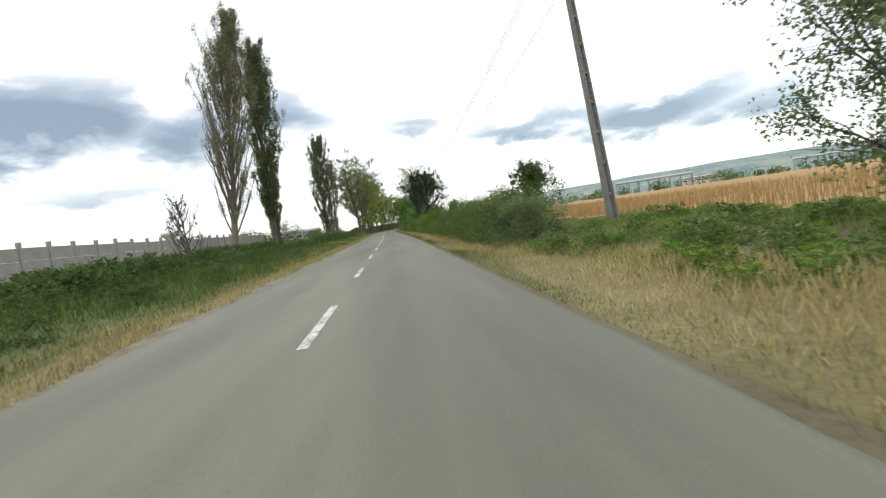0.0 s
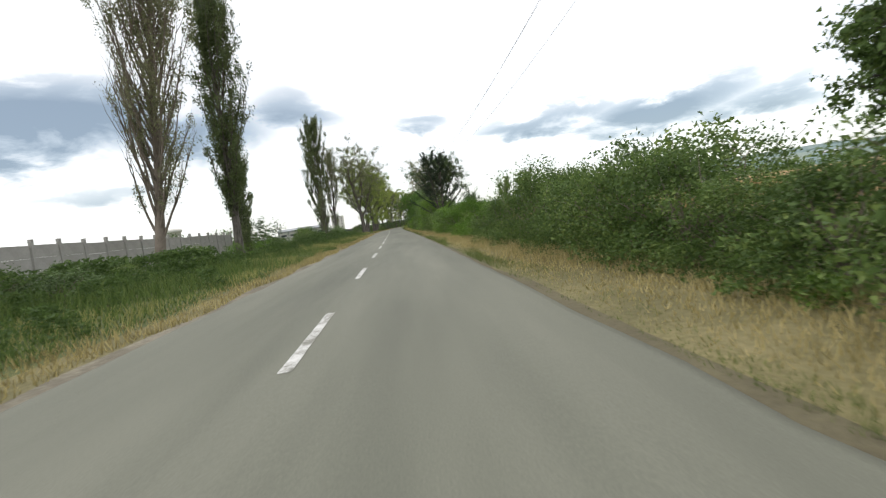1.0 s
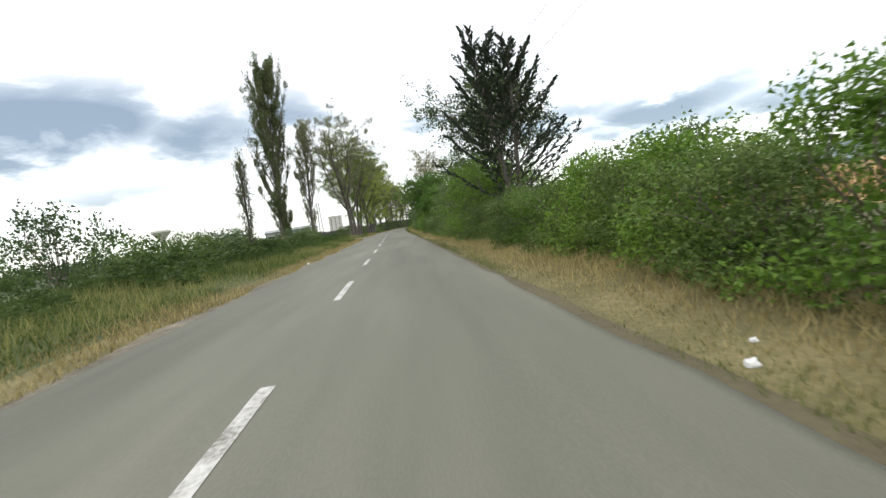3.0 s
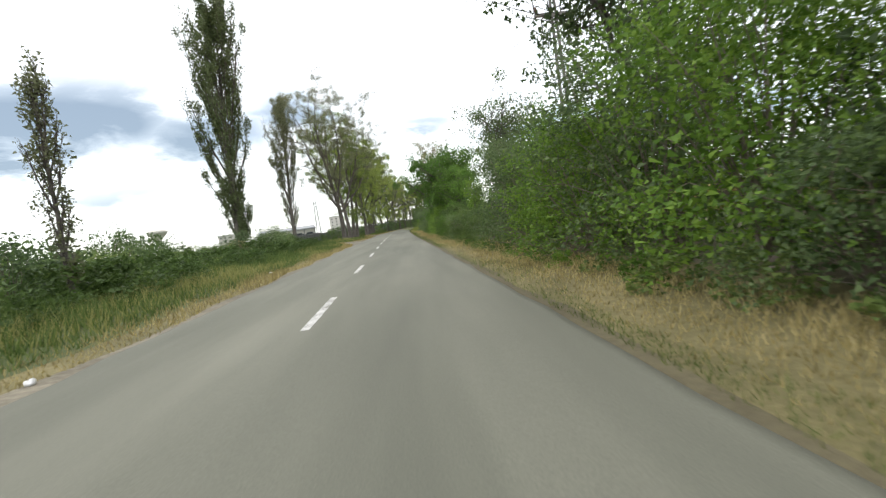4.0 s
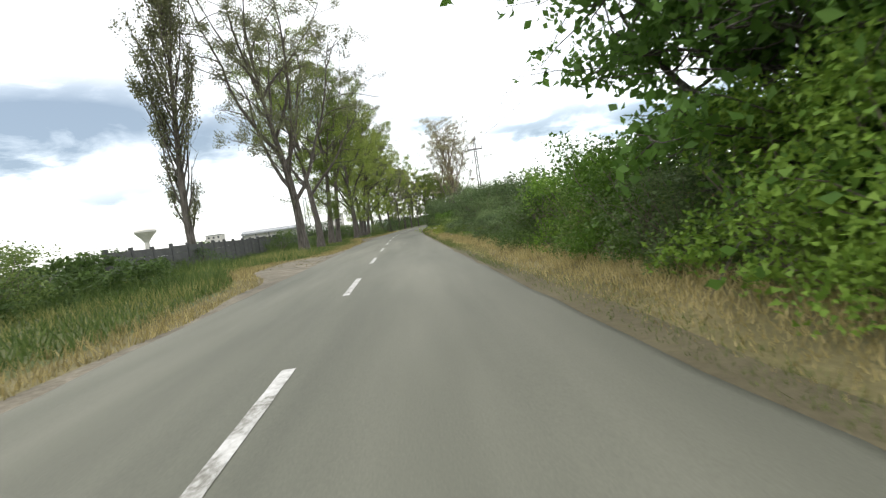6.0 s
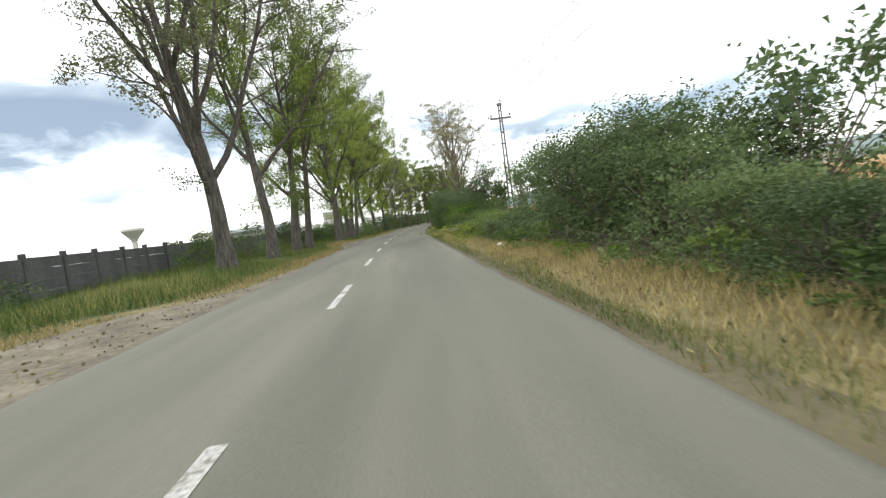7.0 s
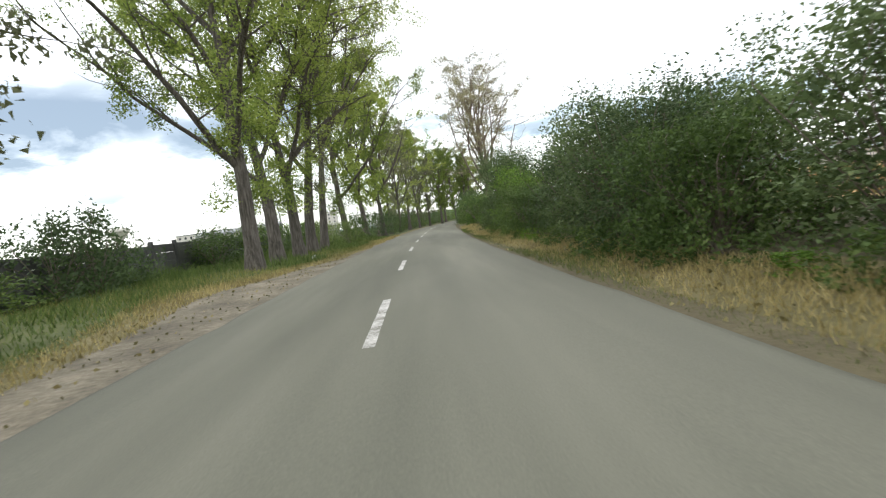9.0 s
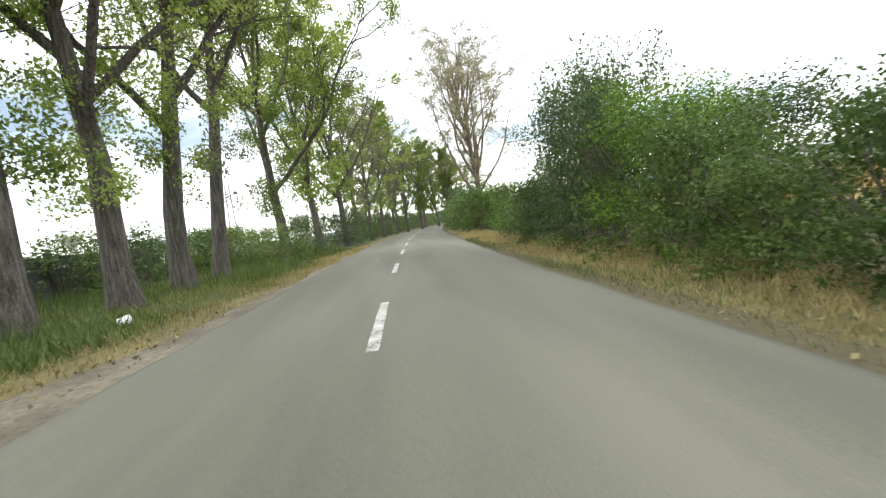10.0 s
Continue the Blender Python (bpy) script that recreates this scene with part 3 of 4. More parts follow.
def bush(seed, r, h, leaves, leaf_size, leaf_mat, clumps=80, shoots=14, twiggy=0.0, plain=True, inner=900):
    """A shrub of many stems: clumps of leaves in an uneven mass, with loose shoots above it."""
    rng = np.random.default_rng(seed)
    wood, spots = Wood(), []
    lobes = [(rng.uniform(-0.55, 0.55) * r, rng.uniform(-0.55, 0.55) * r, h * (0.30 + 0.085 * i), rng.uniform(0.55, 0.8)) for i in range(6)]
    wood.limb([(0, 0, -0.15), (0, 0, 0.1), (0, 0, 0.3)], [0.14 * r, 0.10 * r, 0.03 * r], 6)
    for k in range(clumps):
        lx, ly, lz, ls = lobes[rng.integers(0, 6)]
        v = rng.normal(size=3)
        v /= np.linalg.norm(v)
        q = np.array([lx, ly, lz]) + v * np.array([r * ls, r * ls, h * 0.42 * ls]) * rng.uniform(0.6, 1.0)
        q[2] = max(0.12, q[2])
        spots.append(q)
        if k % 5 == 0:
            base = np.array([rng.uniform(-0.07, 0.07) * r, rng.uniform(-0.07, 0.07) * r, -0.1])
            mid_ = (base + q) / 2 + np.array([0, 0, 0.25 * h])
            s = np.linspace(0, 1, 5)[:, None]
            wood.limb((1 - s) ** 2 * base + 2 * s * (1 - s) * mid_ + s * s * q, np.linspace(0.018, 0.005, 5), 3)
    for k in range(30):
        a, d = rng.uniform(0, 6.3), rng.uniform(0.65, 1.0) * r
        spots.append(np.array([math.cos(a) * d, math.sin(a) * d, h * rng.uniform(0.04, 0.32)]))
    for k in range(shoots):
        a, d = rng.uniform(0, 6.3), rng.uniform(0.1, 0.75) * r
        st = curve_pts((math.cos(a) * d, math.sin(a) * d, h * 0.6), (rng.normal() * 0.3, rng.normal() * 0.3, 1), h * rng.uniform(0.2, 0.38), 3, rng, 0.12, 0.05)
        wood.limb(np.concatenate([[(0, 0, 0.05), (math.cos(a) * d * 0.55, math.sin(a) * d * 0.55, h * 0.33)], st]), np.linspace(0.016, 0.004, 6), 3)
        spots += [along(st, x) for x in (0.4, 0.6, 0.8, 1.0)]
    for k in range(int(40 * twiggy)):
        a, d = rng.uniform(0, 6.3), rng.uniform(0.5, 0.95) * r
        st = curve_pts((0, 0, 0.05), (math.cos(a), math.sin(a), rng.uniform(0.2, 1.2)), h * rng.uniform(0.3, 0.55), 5, rng, 0.2, 0.0)
        wood.limb(st, np.linspace(0.02, 0.005, 6), 3)
    spots = np.array(spots)
    centres = spots[rng.integers(0, len(spots), leaves)] + within_ball(leaves, rng) * np.array([0.33, 0.33, 0.26]) * (r / 1.5)
    # broad leaves deep inside close the mass
    lobe = np.array(lobes)[rng.integers(0, 6, inner)]
    deep = lobe[:, :3] + within_ball(inner, rng) * lobe[:, 3:] * np.array([r, r, h * 0.42]) * 0.68
    low_ = inner // 3
    deep[:low_, 2] = rng.uniform(0.1, 0.35, low_) * h
    centres = np.concatenate([centres, deep])
    sizes = np.concatenate([np.full(leaves, leaf_size), np.full(inner, 0.065 * r)])
    centres[:, 2] = np.maximum(centres[:, 2], 0.04)
    return wood.mesh("branchwork", M_TWIG), leaf_mesh("foliage", centres, sizes, leaf_mat, rng, plain=plain)


def plant(name, meshes, label, category, group="", at=None, stems=True):
    """A thing with its wood and its leaves as parts."""
    ob = new(name)
    tagged(ob, label, category, group)
    if stems:
        part(meshes[0].name, meshes[0], ob)
    part(meshes[1].name, meshes[1], ob)
    if at is not None:
        ob.matrix_basis = at
    return ob


def stand(x, y, turn=0.0, s=1.0, sz=None, lean=0.0):
    u = x - line(y)
    return pose(x, y, rise(u, y) - 0.03, 0, lean) @ pose(0, 0, 0, 0, 0, turn) @ Matrix.Diagonal((s, s, sz or s, 1))


# the tall poplars beside the factory wall
plant("poplar_tree", poplar(21, 23.6, 2.45, 42000, 0.10, L_SPARSE, 96, 0.09, 0.28, 0.35, 0.34, 0.3, True, M_TWIG), "tall half-bare poplar with grey upright branches and thin leaves", "tree", "", stand(-15.3, 47.2, 20, 1.0, None, 5.2))
plant("poplar_tree", poplar(22, 24.4, 2.7, 52000, 0.125, L_POPLAR, 70, 0.10, 0.30, 0.0, 0.36, 0.6), "tall narrow poplar with dense dark green foliage", "tree", "", stand(-14.5, 59.0, 70, 1.0, None, 4.0))
plant("poplar_tree", poplar(23, 10.6, 1.9, 21000, 0.125, L_POPLAR, 34, 0.05, 0.30, 0.0, 0.20, 0.4), "young dark green poplar beside a taller one", "tree", "", stand(-15.6, 65.0, 10))
plant("poplar_tree", poplar(24, 22.6, 3.6, 52000, 0.125, L_POPLAR, 66, 0.03, 0.36, 0.08, 0.38, 0.5), "tall columnar poplar with dark ragged foliage", "tree", "", stand(-15.5, 109.5, 140))
plant("poplar_tree", poplar(25, 20.0, 2.5, 22000, 0.12, L_SPARSE, 48, 0.12, 0.26, 0.15, 0.28, 0.45), "slim poplar with thin grey-green foliage", "tree", "", stand(-16.6, 133.8, 40))
plant("poplar_tree", poplar(26, 6.8, 0.55, 2600, 0.09, L_SPARSE, 20, 0.12, 0.25, 0.1, 0.07, 0.4), "slender young poplar with patchy leaves", "tree", "", stand(-10.5, 80.6, 0))
plant("sapling", poplar(27, 4.7, 2.4, 200, 0.12, L_SPARSE, 30, 0.04, 1.0, 0.85, 0.06, 0.4), "bare many-branched sapling above a dark shrub", "tree", "", stand(-12.0, 29.5, 0))

# the row of old trees on the far verge
row_kinds = [
    plant("roadside_tree", broad_tree(31, 22.5, 3.4, 4.8, 36000, 0.105, L_SPARSE, 0.40, 13, 8, 0.22, 0.03, 0.26, True, 0.95), "old forked roadside tree with bare lower limbs", "tree", "old trees along the verge", stand(-11.0, 139.9, 250)),
    plant("roadside_tree", broad_tree(32, 21.0, 5.2, 4.2, 34000, 0.10, L_ROW, 0.37, 9, 8, 0.22, 0.15, 0.26), "roadside tree with open yellow-green foliage", "tree", "old trees along the verge", stand(-11.3, 148.0, 0)),
    plant("roadside_tree", broad_tree(33, 19.5, 4.2, 5.0, 40000, 0.10, L_ROW, 0.36, 9, 8, 0.16, 0.3, 0.26, True, 0.75), "roadside tree with open yellow-green foliage", "tree", "old trees along the verge", stand(-11.4, 154.7, 60)),
    plant("roadside_tree", broad_tree(34, 22.0, 6.5, 4.0, 17000, 0.11, L_SPARSE, 0.32, 9, 7, 0.30, 0.2, 0.25), "roadside tree with thin olive crown", "tree", "old trees along the verge", stand(-11.3, 158.3, 10)),
    plant("roadside_tree", broad_tree(35, 20.0, 4.4, 5.0, 42000, 0.10, L_ROW, 0.37, 9, 8, 0.14, 0.3, 0.26, True, 0.7), "roadside tree with full fresh green crown", "tree", "old trees along the verge", stand(-10.65, 170.7, 0)),
]
far_kinds = [
    plant("roadside_tree", broad_tree(36, 19.0, 4.5, 4.6, 11000, 0.21, L_ROW, 0.32, 9, 6, 0.15, 0.4, 0.3), "roadside tree with light green crown near the bend", "tree", "old trees along the verge", stand(-9.0, 201, 20, 0.98)),
    plant("roadside_tree", broad_tree(37, 20.0, 5.0, 4.0, 7500, 0.19, L_SPARSE, 0.30, 8, 6, 0.3, 0.2, 0.3), "roadside tree with thin grey-olive crown near the bend", "tree", "old trees along the verge", stand(-7.1, 212, 160, 0.85)),
]
ROW = [(2, -10.85, 174.8, 130, 1.0), (4, -10.45, 177.8, 80, 0.95), (1, -10.43, 181.2, 200, 0.95), (3, -10.25, 183.7, 40, 0.95), (2, -10.2, 195.5, 250, 1.0),
       (5, -7.6, 206, 300, 0.95), (6, -6.2, 219, 70, 0.9), (5, -5.0, 226, 120, 0.85), (6, -3.4, 233, 220, 0.85), (6, -1.5, 240, 10, 0.8), (5, 1.1, 248, 100, 0.85), (5, 4.8, 257, 330, 0.8),
       (6, 9.3, 268, 60, 0.8), (5, -7.5, 238, 170, 0.95), (5, -2.6, 251, 15, 0.9), (5, 3.0, 266, 75, 0.95), (6, 15.5, 281, 190, 0.85), (5, 11.0, 286, 120, 0.95), (5, 4.5, 297, 40, 0.9), (6, 8.0, 304, 200, 0.9), (5, 12.5, 301, 310, 0.85), (5, 0.0, 290, 90, 0.9), (5, 15.0, 312, 10, 0.9)]
for kind, x, y, turn, s in ROW:
    copy_thing((row_kinds + far_kinds)[kind], stand(x, y, turn, s))
# a tall open-crowned tree stands where the road bends
plant("poplar_tree", broad_tree(41, 27.5, 3.6, 6.2, 36000, 0.135, L_PALE, 0.42, 28, 9, 0.12, 0.2, 0.28, True, 1.45, M_TWIG), "tall open-crowned tree with pale thin foliage at the bend", "tree", "", stand(9.3, 236, 30, 1.2, 1.03))
plant("poplar_tree", poplar(42, 14.0, 2.6, 6000, 0.20, L_ROW, 36, 0.15, 0.5, 0.1, 0.25, 0.3), "light green tree beyond the bend of the road", "tree", "", stand(6.3, 252, 30))

# single trees in the hedge
plant("evergreen_tree", conifer_like(51, 8.4, 3.8, 26000), "dark spreading evergreen tree above the hedge", "tree", "", stand(3.5, 68.8))
plant("walnut_tree", broad_tree(52, 6.7, 1.2, 2.1, 26000, 0.13, L_WALNUT, 0.20, 15, 9, 0.0, 0.9, 0.17, False, 0.5), "leafy mid-green walnut tree overhanging the verge", "tree", "", stand(1.9, 105.8, 20))
plant("hedge_tree", broad_tree(53, 8.4, 2.4, 1.9, 30000, 0.095, L_TREEDARK, 0.16, 12, 8, 0.0, 0.3, 0.18, True, 0.7), "tall dark hedge tree with small leaves", "tree", "", stand(4.3, 76.2, 50))
plant("hedge_tree", broad_tree(54, 6.7, 0.9, 0.62, 20000, 0.085, L_TREEDARK, 0.14, 16, 8, 0.0, 0.5, 0.2, True, 1.5), "dark hedge tree with small leaves beside the road", "tree", "", stand(3.9, 90.6, 200))
plant("hedge_tree", broad_tree(74, 8.4, 1.4, 1.5, 16000, 0.15, L_WALNUT, 0.18, 14, 8, 0.0, 0.8, 0.26, True, 0.9), "full green hedge tree beside a walnut", "tree", "", stand(2.6, 102.6, 80, 0.55))
plant("hedge_tree", broad_tree(73, 6.4, 1.4, 0.7, 6000, 0.15, L_BRIGHT, 0.10, 9, 7, 0.0, 0.5, 0.24, True, 1.3), "small loose green tree in a hedge gap", "tree", "", stand(2.7, 94.0, 300, 0.36, 0.52))
plant("hedge_tree", broad_tree(55, 3.9, 0.8, 0.8, 5500, 0.10, L_GREY, 0.12, 10, 7, 0.0, 0.8, 0.16, True, 1.0), "loose grey-green small-leaved hedge tree below a power pole", "tree", "", stand(2.2, 154.6, 0))
plant("hedge_tree", broad_tree(56, 8.4, 1.2, 1.5, 15000, 0.115, L_GREY, 0.14, 12, 8, 0.05, 0.6, 0.26), "loose grey-green hedge tree at the roadside", "tree", "", stand(6.7, 5.6, 0, 0.52))

plant("hedge_tree", broad_tree(57, 6.4, 2.8, 0.6, 7500, 0.125, L_HEDGE, 0.05, 10, 7, 0.0, 0.0, 0.14, True, 1.2), "small round-headed tree standing out of the hedge", "tree", "", stand(5.9, 21.2, 40, 0.5))
plant("hedge_tree", broad_tree(59, 6.6, 1.0, 0.7, 8000, 0.125, L_GREY, 0.10, 12, 8, 0.0, 0.5, 0.24, True, 1.2), "loose grey-green small tree beside a gap in the hedge", "tree", "", stand(3.7, 44.7, 40, 0.34, 0.4))
for seed_, sx, sy, sh in [(58, 3.9, 36.6, 2.7)]:
    plant("sapling", poplar(seed_, sh, 0.5, 1700, 0.066, L_HEDGE, 18, 0.04, 0.5, 0.0, 0.03, 0.7), "slender leafy sapling standing out of the hedge", "tree", "saplings in the hedge", stand(sx, sy, seed_ * 40))

for seed_, sx, sy, sr, sh in [(60, 2.0, 143.3, 0.42, 2.6), (71, 2.9, 142.8, 0.62, 3.1), (72, 3.9, 143.0, 0.5, 2.6)]:
    plant("upright_shrub", bush(seed_, sr, sh, 3600, 0.062, L_HEDGE, 60, 26, 0, True, 500), "upright dark shrub with tall feathery shoots", "shrub", "upright shrubs beside the field", stand(sx, sy, seed_ * 40))

# ---- the hedge along the near side ----
HEDGE_Y = [14, 16, 18, 20, 22.5, 25, 28, 30, 32, 34, 36, 37, 37.8, 38.8, 40, 42, 43.4, 44.2, 45, 46.5, 47.4, 49, 52, 55, 60, 68, 70, 72, 75, 77.5, 79, 82, 84, 85.2, 86.2, 89.5, 91.5, 93.5, 95, 97, 98.5, 100.5, 102.5, 105, 110, 115, 121, 122.3, 123.2, 124.3, 126, 127.2, 130, 132, 133, 134.3, 136.5, 138, 140, 142, 145, 148, 149.5, 150.5, 152, 154, 157, 160, 162, 164, 166, 168, 169.6, 170.6, 171.5, 172.5, 174, 176, 178, 181, 184.5, 187, 190, 195, 200, 206, 216, 232, 250, 290]
HEDGE_H = [1.6, 1.9, 2.0, 2.0, 2.1, 2.3, 2.6, 2.9, 3, 2.3, 1.2, 1.0, 1.5, 1.8, 2.1, 2.4, 2.4, 1.5, 1.0, 1.0, 2.3, 2.8, 2.9, 2.5, 2.6, 2.8, 3.1, 4.4, 4.7, 4.4, 4.2, 4.4, 3.9, 2.8, 1.9, 2.2, 2.6, 2.4, 1.8, 1.6, 2, 2.8, 3.4, 3.4, 3, 2.6, 1.6, 2.0, 2.7, 3.4, 4.6, 5.1, 5.15, 4.48, 3.81, 1.9, 1.6, 1.8, 2.2, 1.5, 1.2, 1.4, 1.8, 2.2, 3.8, 4.7, 3.9, 4.4, 4.5, 4.4, 4.5, 4.4, 2.4, 1.9, 2.2, 2.9, 4.0, 5.6, 6.1, 4.7, 3.2, 2.4, 2.4, 3.4, 3.7, 4.2, 4, 3.6, 3.4, 3.2]
BUSHES = [
    plant("hedge_shrub", bush(61, 1.55, 2.4, 8600, 0.062, L_HEDGE), "dense dark green hedge shrub", "shrub", "hedge shrubs along the road"),
    plant("hedge_shrub", bush(62, 1.55, 2.4, 8600, 0.064, L_BRIGHT), "bright green leafy hedge shrub", "shrub", "hedge shrubs along the road"),
    plant("hedge_shrub", bush(63, 1.55, 2.4, 8600, 0.058, L_GREY, 80, 20, 0.35), "grey-green twiggy hedge shrub", "shrub", "hedge shrubs along the road"),
    plant("hedge_shrub", bush(64, 1.55, 2.4, 8600, 0.062, L_HEDGE, 80, 20, 0.1), "dark green hedge shrub with loose shoots", "shrub", "hedge shrubs along the road"),
]
plant("dry_shrub", bush(75, 1.2, 1.6, 1500, 0.08, G_DRY, 50, 14, 0.6, True, 200), "withered grey-brown shrub at the foot of a poplar", "shrub", "", stand(-14.6, 106.8))
FAR_BUSHES = [
    plant("shrub", bush(66, 1.55, 2.4, 2000, 0.092, L_HEDGE, 56, 6, 0, True, 600), "dark green shrub set back from the road", "shrub", "shrubs set back from the road"),
    plant("shrub", bush(67, 1.55, 2.4, 2000, 0.092, L_BRIGHT, 56, 6, 0, True, 600), "fresh green shrub set back from the road", "shrub", "shrubs set back from the road"),
    plant("shrub", bush(68, 1.55, 2.4, 2000, 0.092, L_GREY, 56, 6, 0, True, 600), "grey-green shrub set back from the road", "shrub", "shrubs set back from the road"),
]
TALL_BUSHES = [
    plant("hedge_shrub", bush(81, 1.75, 4.4, 10500, 0.066, L_TREEDARK, 120, 16, 0, True, 1300), "tall dark green hedge shrub", "shrub", "hedge shrubs along the road"),
    plant("hedge_shrub", bush(82, 1.75, 4.4, 10500, 0.068, L_BRIGHT, 120, 16, 0, True, 1300), "tall fresh green hedge shrub", "shrub", "hedge shrubs along the road"),
    plant("hedge_shrub", bush(83, 1.75, 4.4, 10500, 0.064, L_GREY, 120, 20, 0.2, True, 1300), "tall grey-green hedge shrub", "shrub", "hedge shrubs along the road"),
]
LOW = plant("weed_clump", bush(65, 0.55, 0.9, 560, 0.085, L_HEDGE, 30, 5, 0, True, 60), "clump of dark green weeds", "weeds", "weeds on the verge", None, False)
hr = random.Random(5)
used = [False] * 10
LEAFY = plant("weed_clump", bush(76, 0.55, 0.9, 640, 0.09, L_BRIGHT, 26, 4, 0, True, 70), "clump of fresh yellow-green leafy weeds", "weeds", "weeds on the verge", None, False)
used_low = [False, False]


def place_bush(kind, m):
    """Kinds 0 to 3 are finely leaved, for the near hedge; 4 to 6 stand farther off; 7 to 9 are tall."""
    ob = (BUSHES + FAR_BUSHES + TALL_BUSHES)[kind]
    if not used[kind]:
        used[kind] = True
        ob.matrix_basis = m
    else:
        copy_thing(ob, m)


BANK = []


def place_weed(m, leafy=False):
    ob = LEAFY if leafy else LOW
    if not used_low[leafy]:
        used_low[leafy] = True
        ob.matrix_basis = m
    else:
        copy_thing(ob, m)


y = 14.4
while y < 285:
    hh = float(np.interp(y, HEDGE_Y, HEDGE_H)) * hr.uniform(0.82, 1.14)
    hh = 1.18 + (hh - 1.18) * 0.95 if hh > 1.2 else hh
    sz = hh / (2.85 if 119 < y < 150 else 2.6)
    s = max(0.62, min(1.25, sz ** 0.6))
    base = 1.9 if 183 < y < 196 else 0.75 if 70 < y < 95 else 0.7 if y > 157 else 1.05
    off = RIGHT + base + 1.3 * s + hr.uniform(-0.15, 0.4)
    kind = hr.choice([0, 0, 1, 3, 2] if y < 40 else [1, 1, 0, 1, 3] if y < 70 else [0, 1, 1, 3, 2] if y < 115 else [2, 2, 2, 3, 2] if y < 150 else [0, 3, 2, 0, 1])
    if y > 184:
        place_bush(kind % 3 + 4, stand(line(y) + off, y, hr.uniform(0, 360), s, sz))
    elif sz > 1.3:
        place_bush({0: 7, 3: 7, 1: 8, 2: 9}[kind], stand(line(y) + off + 0.2, y, hr.uniform(0, 360), s * 0.8, sz * 0.53))
    elif not 34.4 < y < 38.2:
        # low in the gap before the wheat, fuller beside the walnut
        low = 0.6 if 42.6 < y < 46.9 else 1.14 if 46.9 < y < 51 else 1.25 if 95.9 < y < 100.5 else 1.0
        place_bush(kind, stand(line(y) + off, y, hr.uniform(0, 360), s * min(1.0, low + 0.15), sz * low))
    if hh > 2.2 and hr.random() < 0.5 and not 35.5 < y < 47.5 and not 168.6 < y < 172.8:
        back = hr.choice([4, 6, 6] if 119 < y < 150 else [4, 4, 5, 6])
        back_z = sz * hr.uniform(0.85, 1.06)
        if sz > 1.3:
            place_bush(back + 3, stand(line(y) + off + 1.6, y + hr.uniform(-0.5, 0.5), hr.uniform(0, 360), s * 0.8, back_z * 0.53))
        else:
            place_bush(back, stand(line(y) + off + 1.7, y + hr.uniform(-0.5, 0.5), hr.uniform(0, 360), s * 1.05, back_z))
    y += 1.55 * s + hr.uniform(-0.1, 0.35)

# shrubs at the foot of the wall and under the trees on the far side
for x, y, hh, kind in [(-11.8, 30, 1.5, 4), (-13.6, 47.6, 1.7, 5), (-14.4, 50.6, 1.5, 4), (-14.3, 58.5, 1.6, 5), (-13.8, 63.5, 1.6, 5), (-15.9, 71.5, 3.6, 6), (22, 262, 3.0, 4), (-9.6, 191.5, 2.2, 4), (-9.4, 193.5, 2.6, 4), (-14.0, 144.5, 2.2, 4), (-13.6, 151, 2.2, 6), (-14.2, 166.5, 2.6, 6), (-14.0, 190.5, 2.8, 5)]:
    s = max(0.8, min(1.3, hh / 2.5))
    place_bush(kind, stand(x, y, hr.uniform(0, 360), s, hh / 2.2))
y = 74.0
while y < 285:
    far_off = -11.3 - 1.2 * math.sin(y * 0.21) if y < 137 else -10.2 + (0.5 if y < 150 else 0.9) * math.sin(y * 0.37) if y < 184 else -10.0 if y < 200 else -6.2
    if y > 215:
        far_off = -5.6
    hh = (2.4 if y < 121 else 1.6 if y < 165 else 2.3 if y < 200 else 3.0) * (hr.uniform(0.5, 1.12) if y < 137 else hr.uniform(0.78, 1.15))
    if not 121 < y < 186 or hr.random() < (0.3 if y < 148 else 0.6):
        place_bush(hr.choice([4, 4, 6, 6] if y < 137 else [4, 4, 6]), stand(line(y) + far_off + hr.uniform(-0.7, 0.7), y, hr.uniform(0, 360), hr.uniform(0.95, 1.25), hh / 2.2))
    y += hr.uniform(2.0, 2.9) * (1.3 if y > 200 else 1.0)
for k in range(22):
    y = hr.uniform(17, 47)
    s = hr.uniform(0.6, 0.9)
    place_bush(hr.choice([4, 4, 6, 5]), stand(line(y) - 9.2 - 4.0 * hr.random(), y, hr.uniform(0, 360), s, hr.uniform(0.38, 0.58)))
# a thicket behind the bend
for k in range(13):
    place_bush(hr.choice([4, 5, 5]), stand(-1.0 + 1.35 * k + hr.uniform(-0.4, 0.4), 296 + hr.uniform(-3, 6) + 0.6 * k, hr.uniform(0, 360), 1.5, hr.uniform(1.5, 2.1)))
# weeds on both verges
for k in range(60):
    y = hr.uniform(3, 34)
    s = hr.uniform(0.45, 0.85)
    BANK.append(stand(line(y) - LEFT - 2.0 - 4.5 * hr.random(), y, hr.uniform(0, 360), s * 1.3, s))
for k in range(90):
    y = hr.uniform(2, 44)
    u = -8.0 - 6.0 * hr.random()
    s = hr.uniform(0.9, 1.5)
    BANK.append(stand(line(y) + u, y, hr.uniform(0, 360), s * 1.25, s))
for k in range(110):
    y = hr.uniform(30, 130)
    u = -LEFT - soil_width(y) - hr.uniform(3.2, 8.5)
    s = hr.uniform(0.6, 1.15)
    BANK.append(stand(line(y) + u, y, hr.uniform(0, 360), s, s * hr.uniform(0.6, 1.0)))
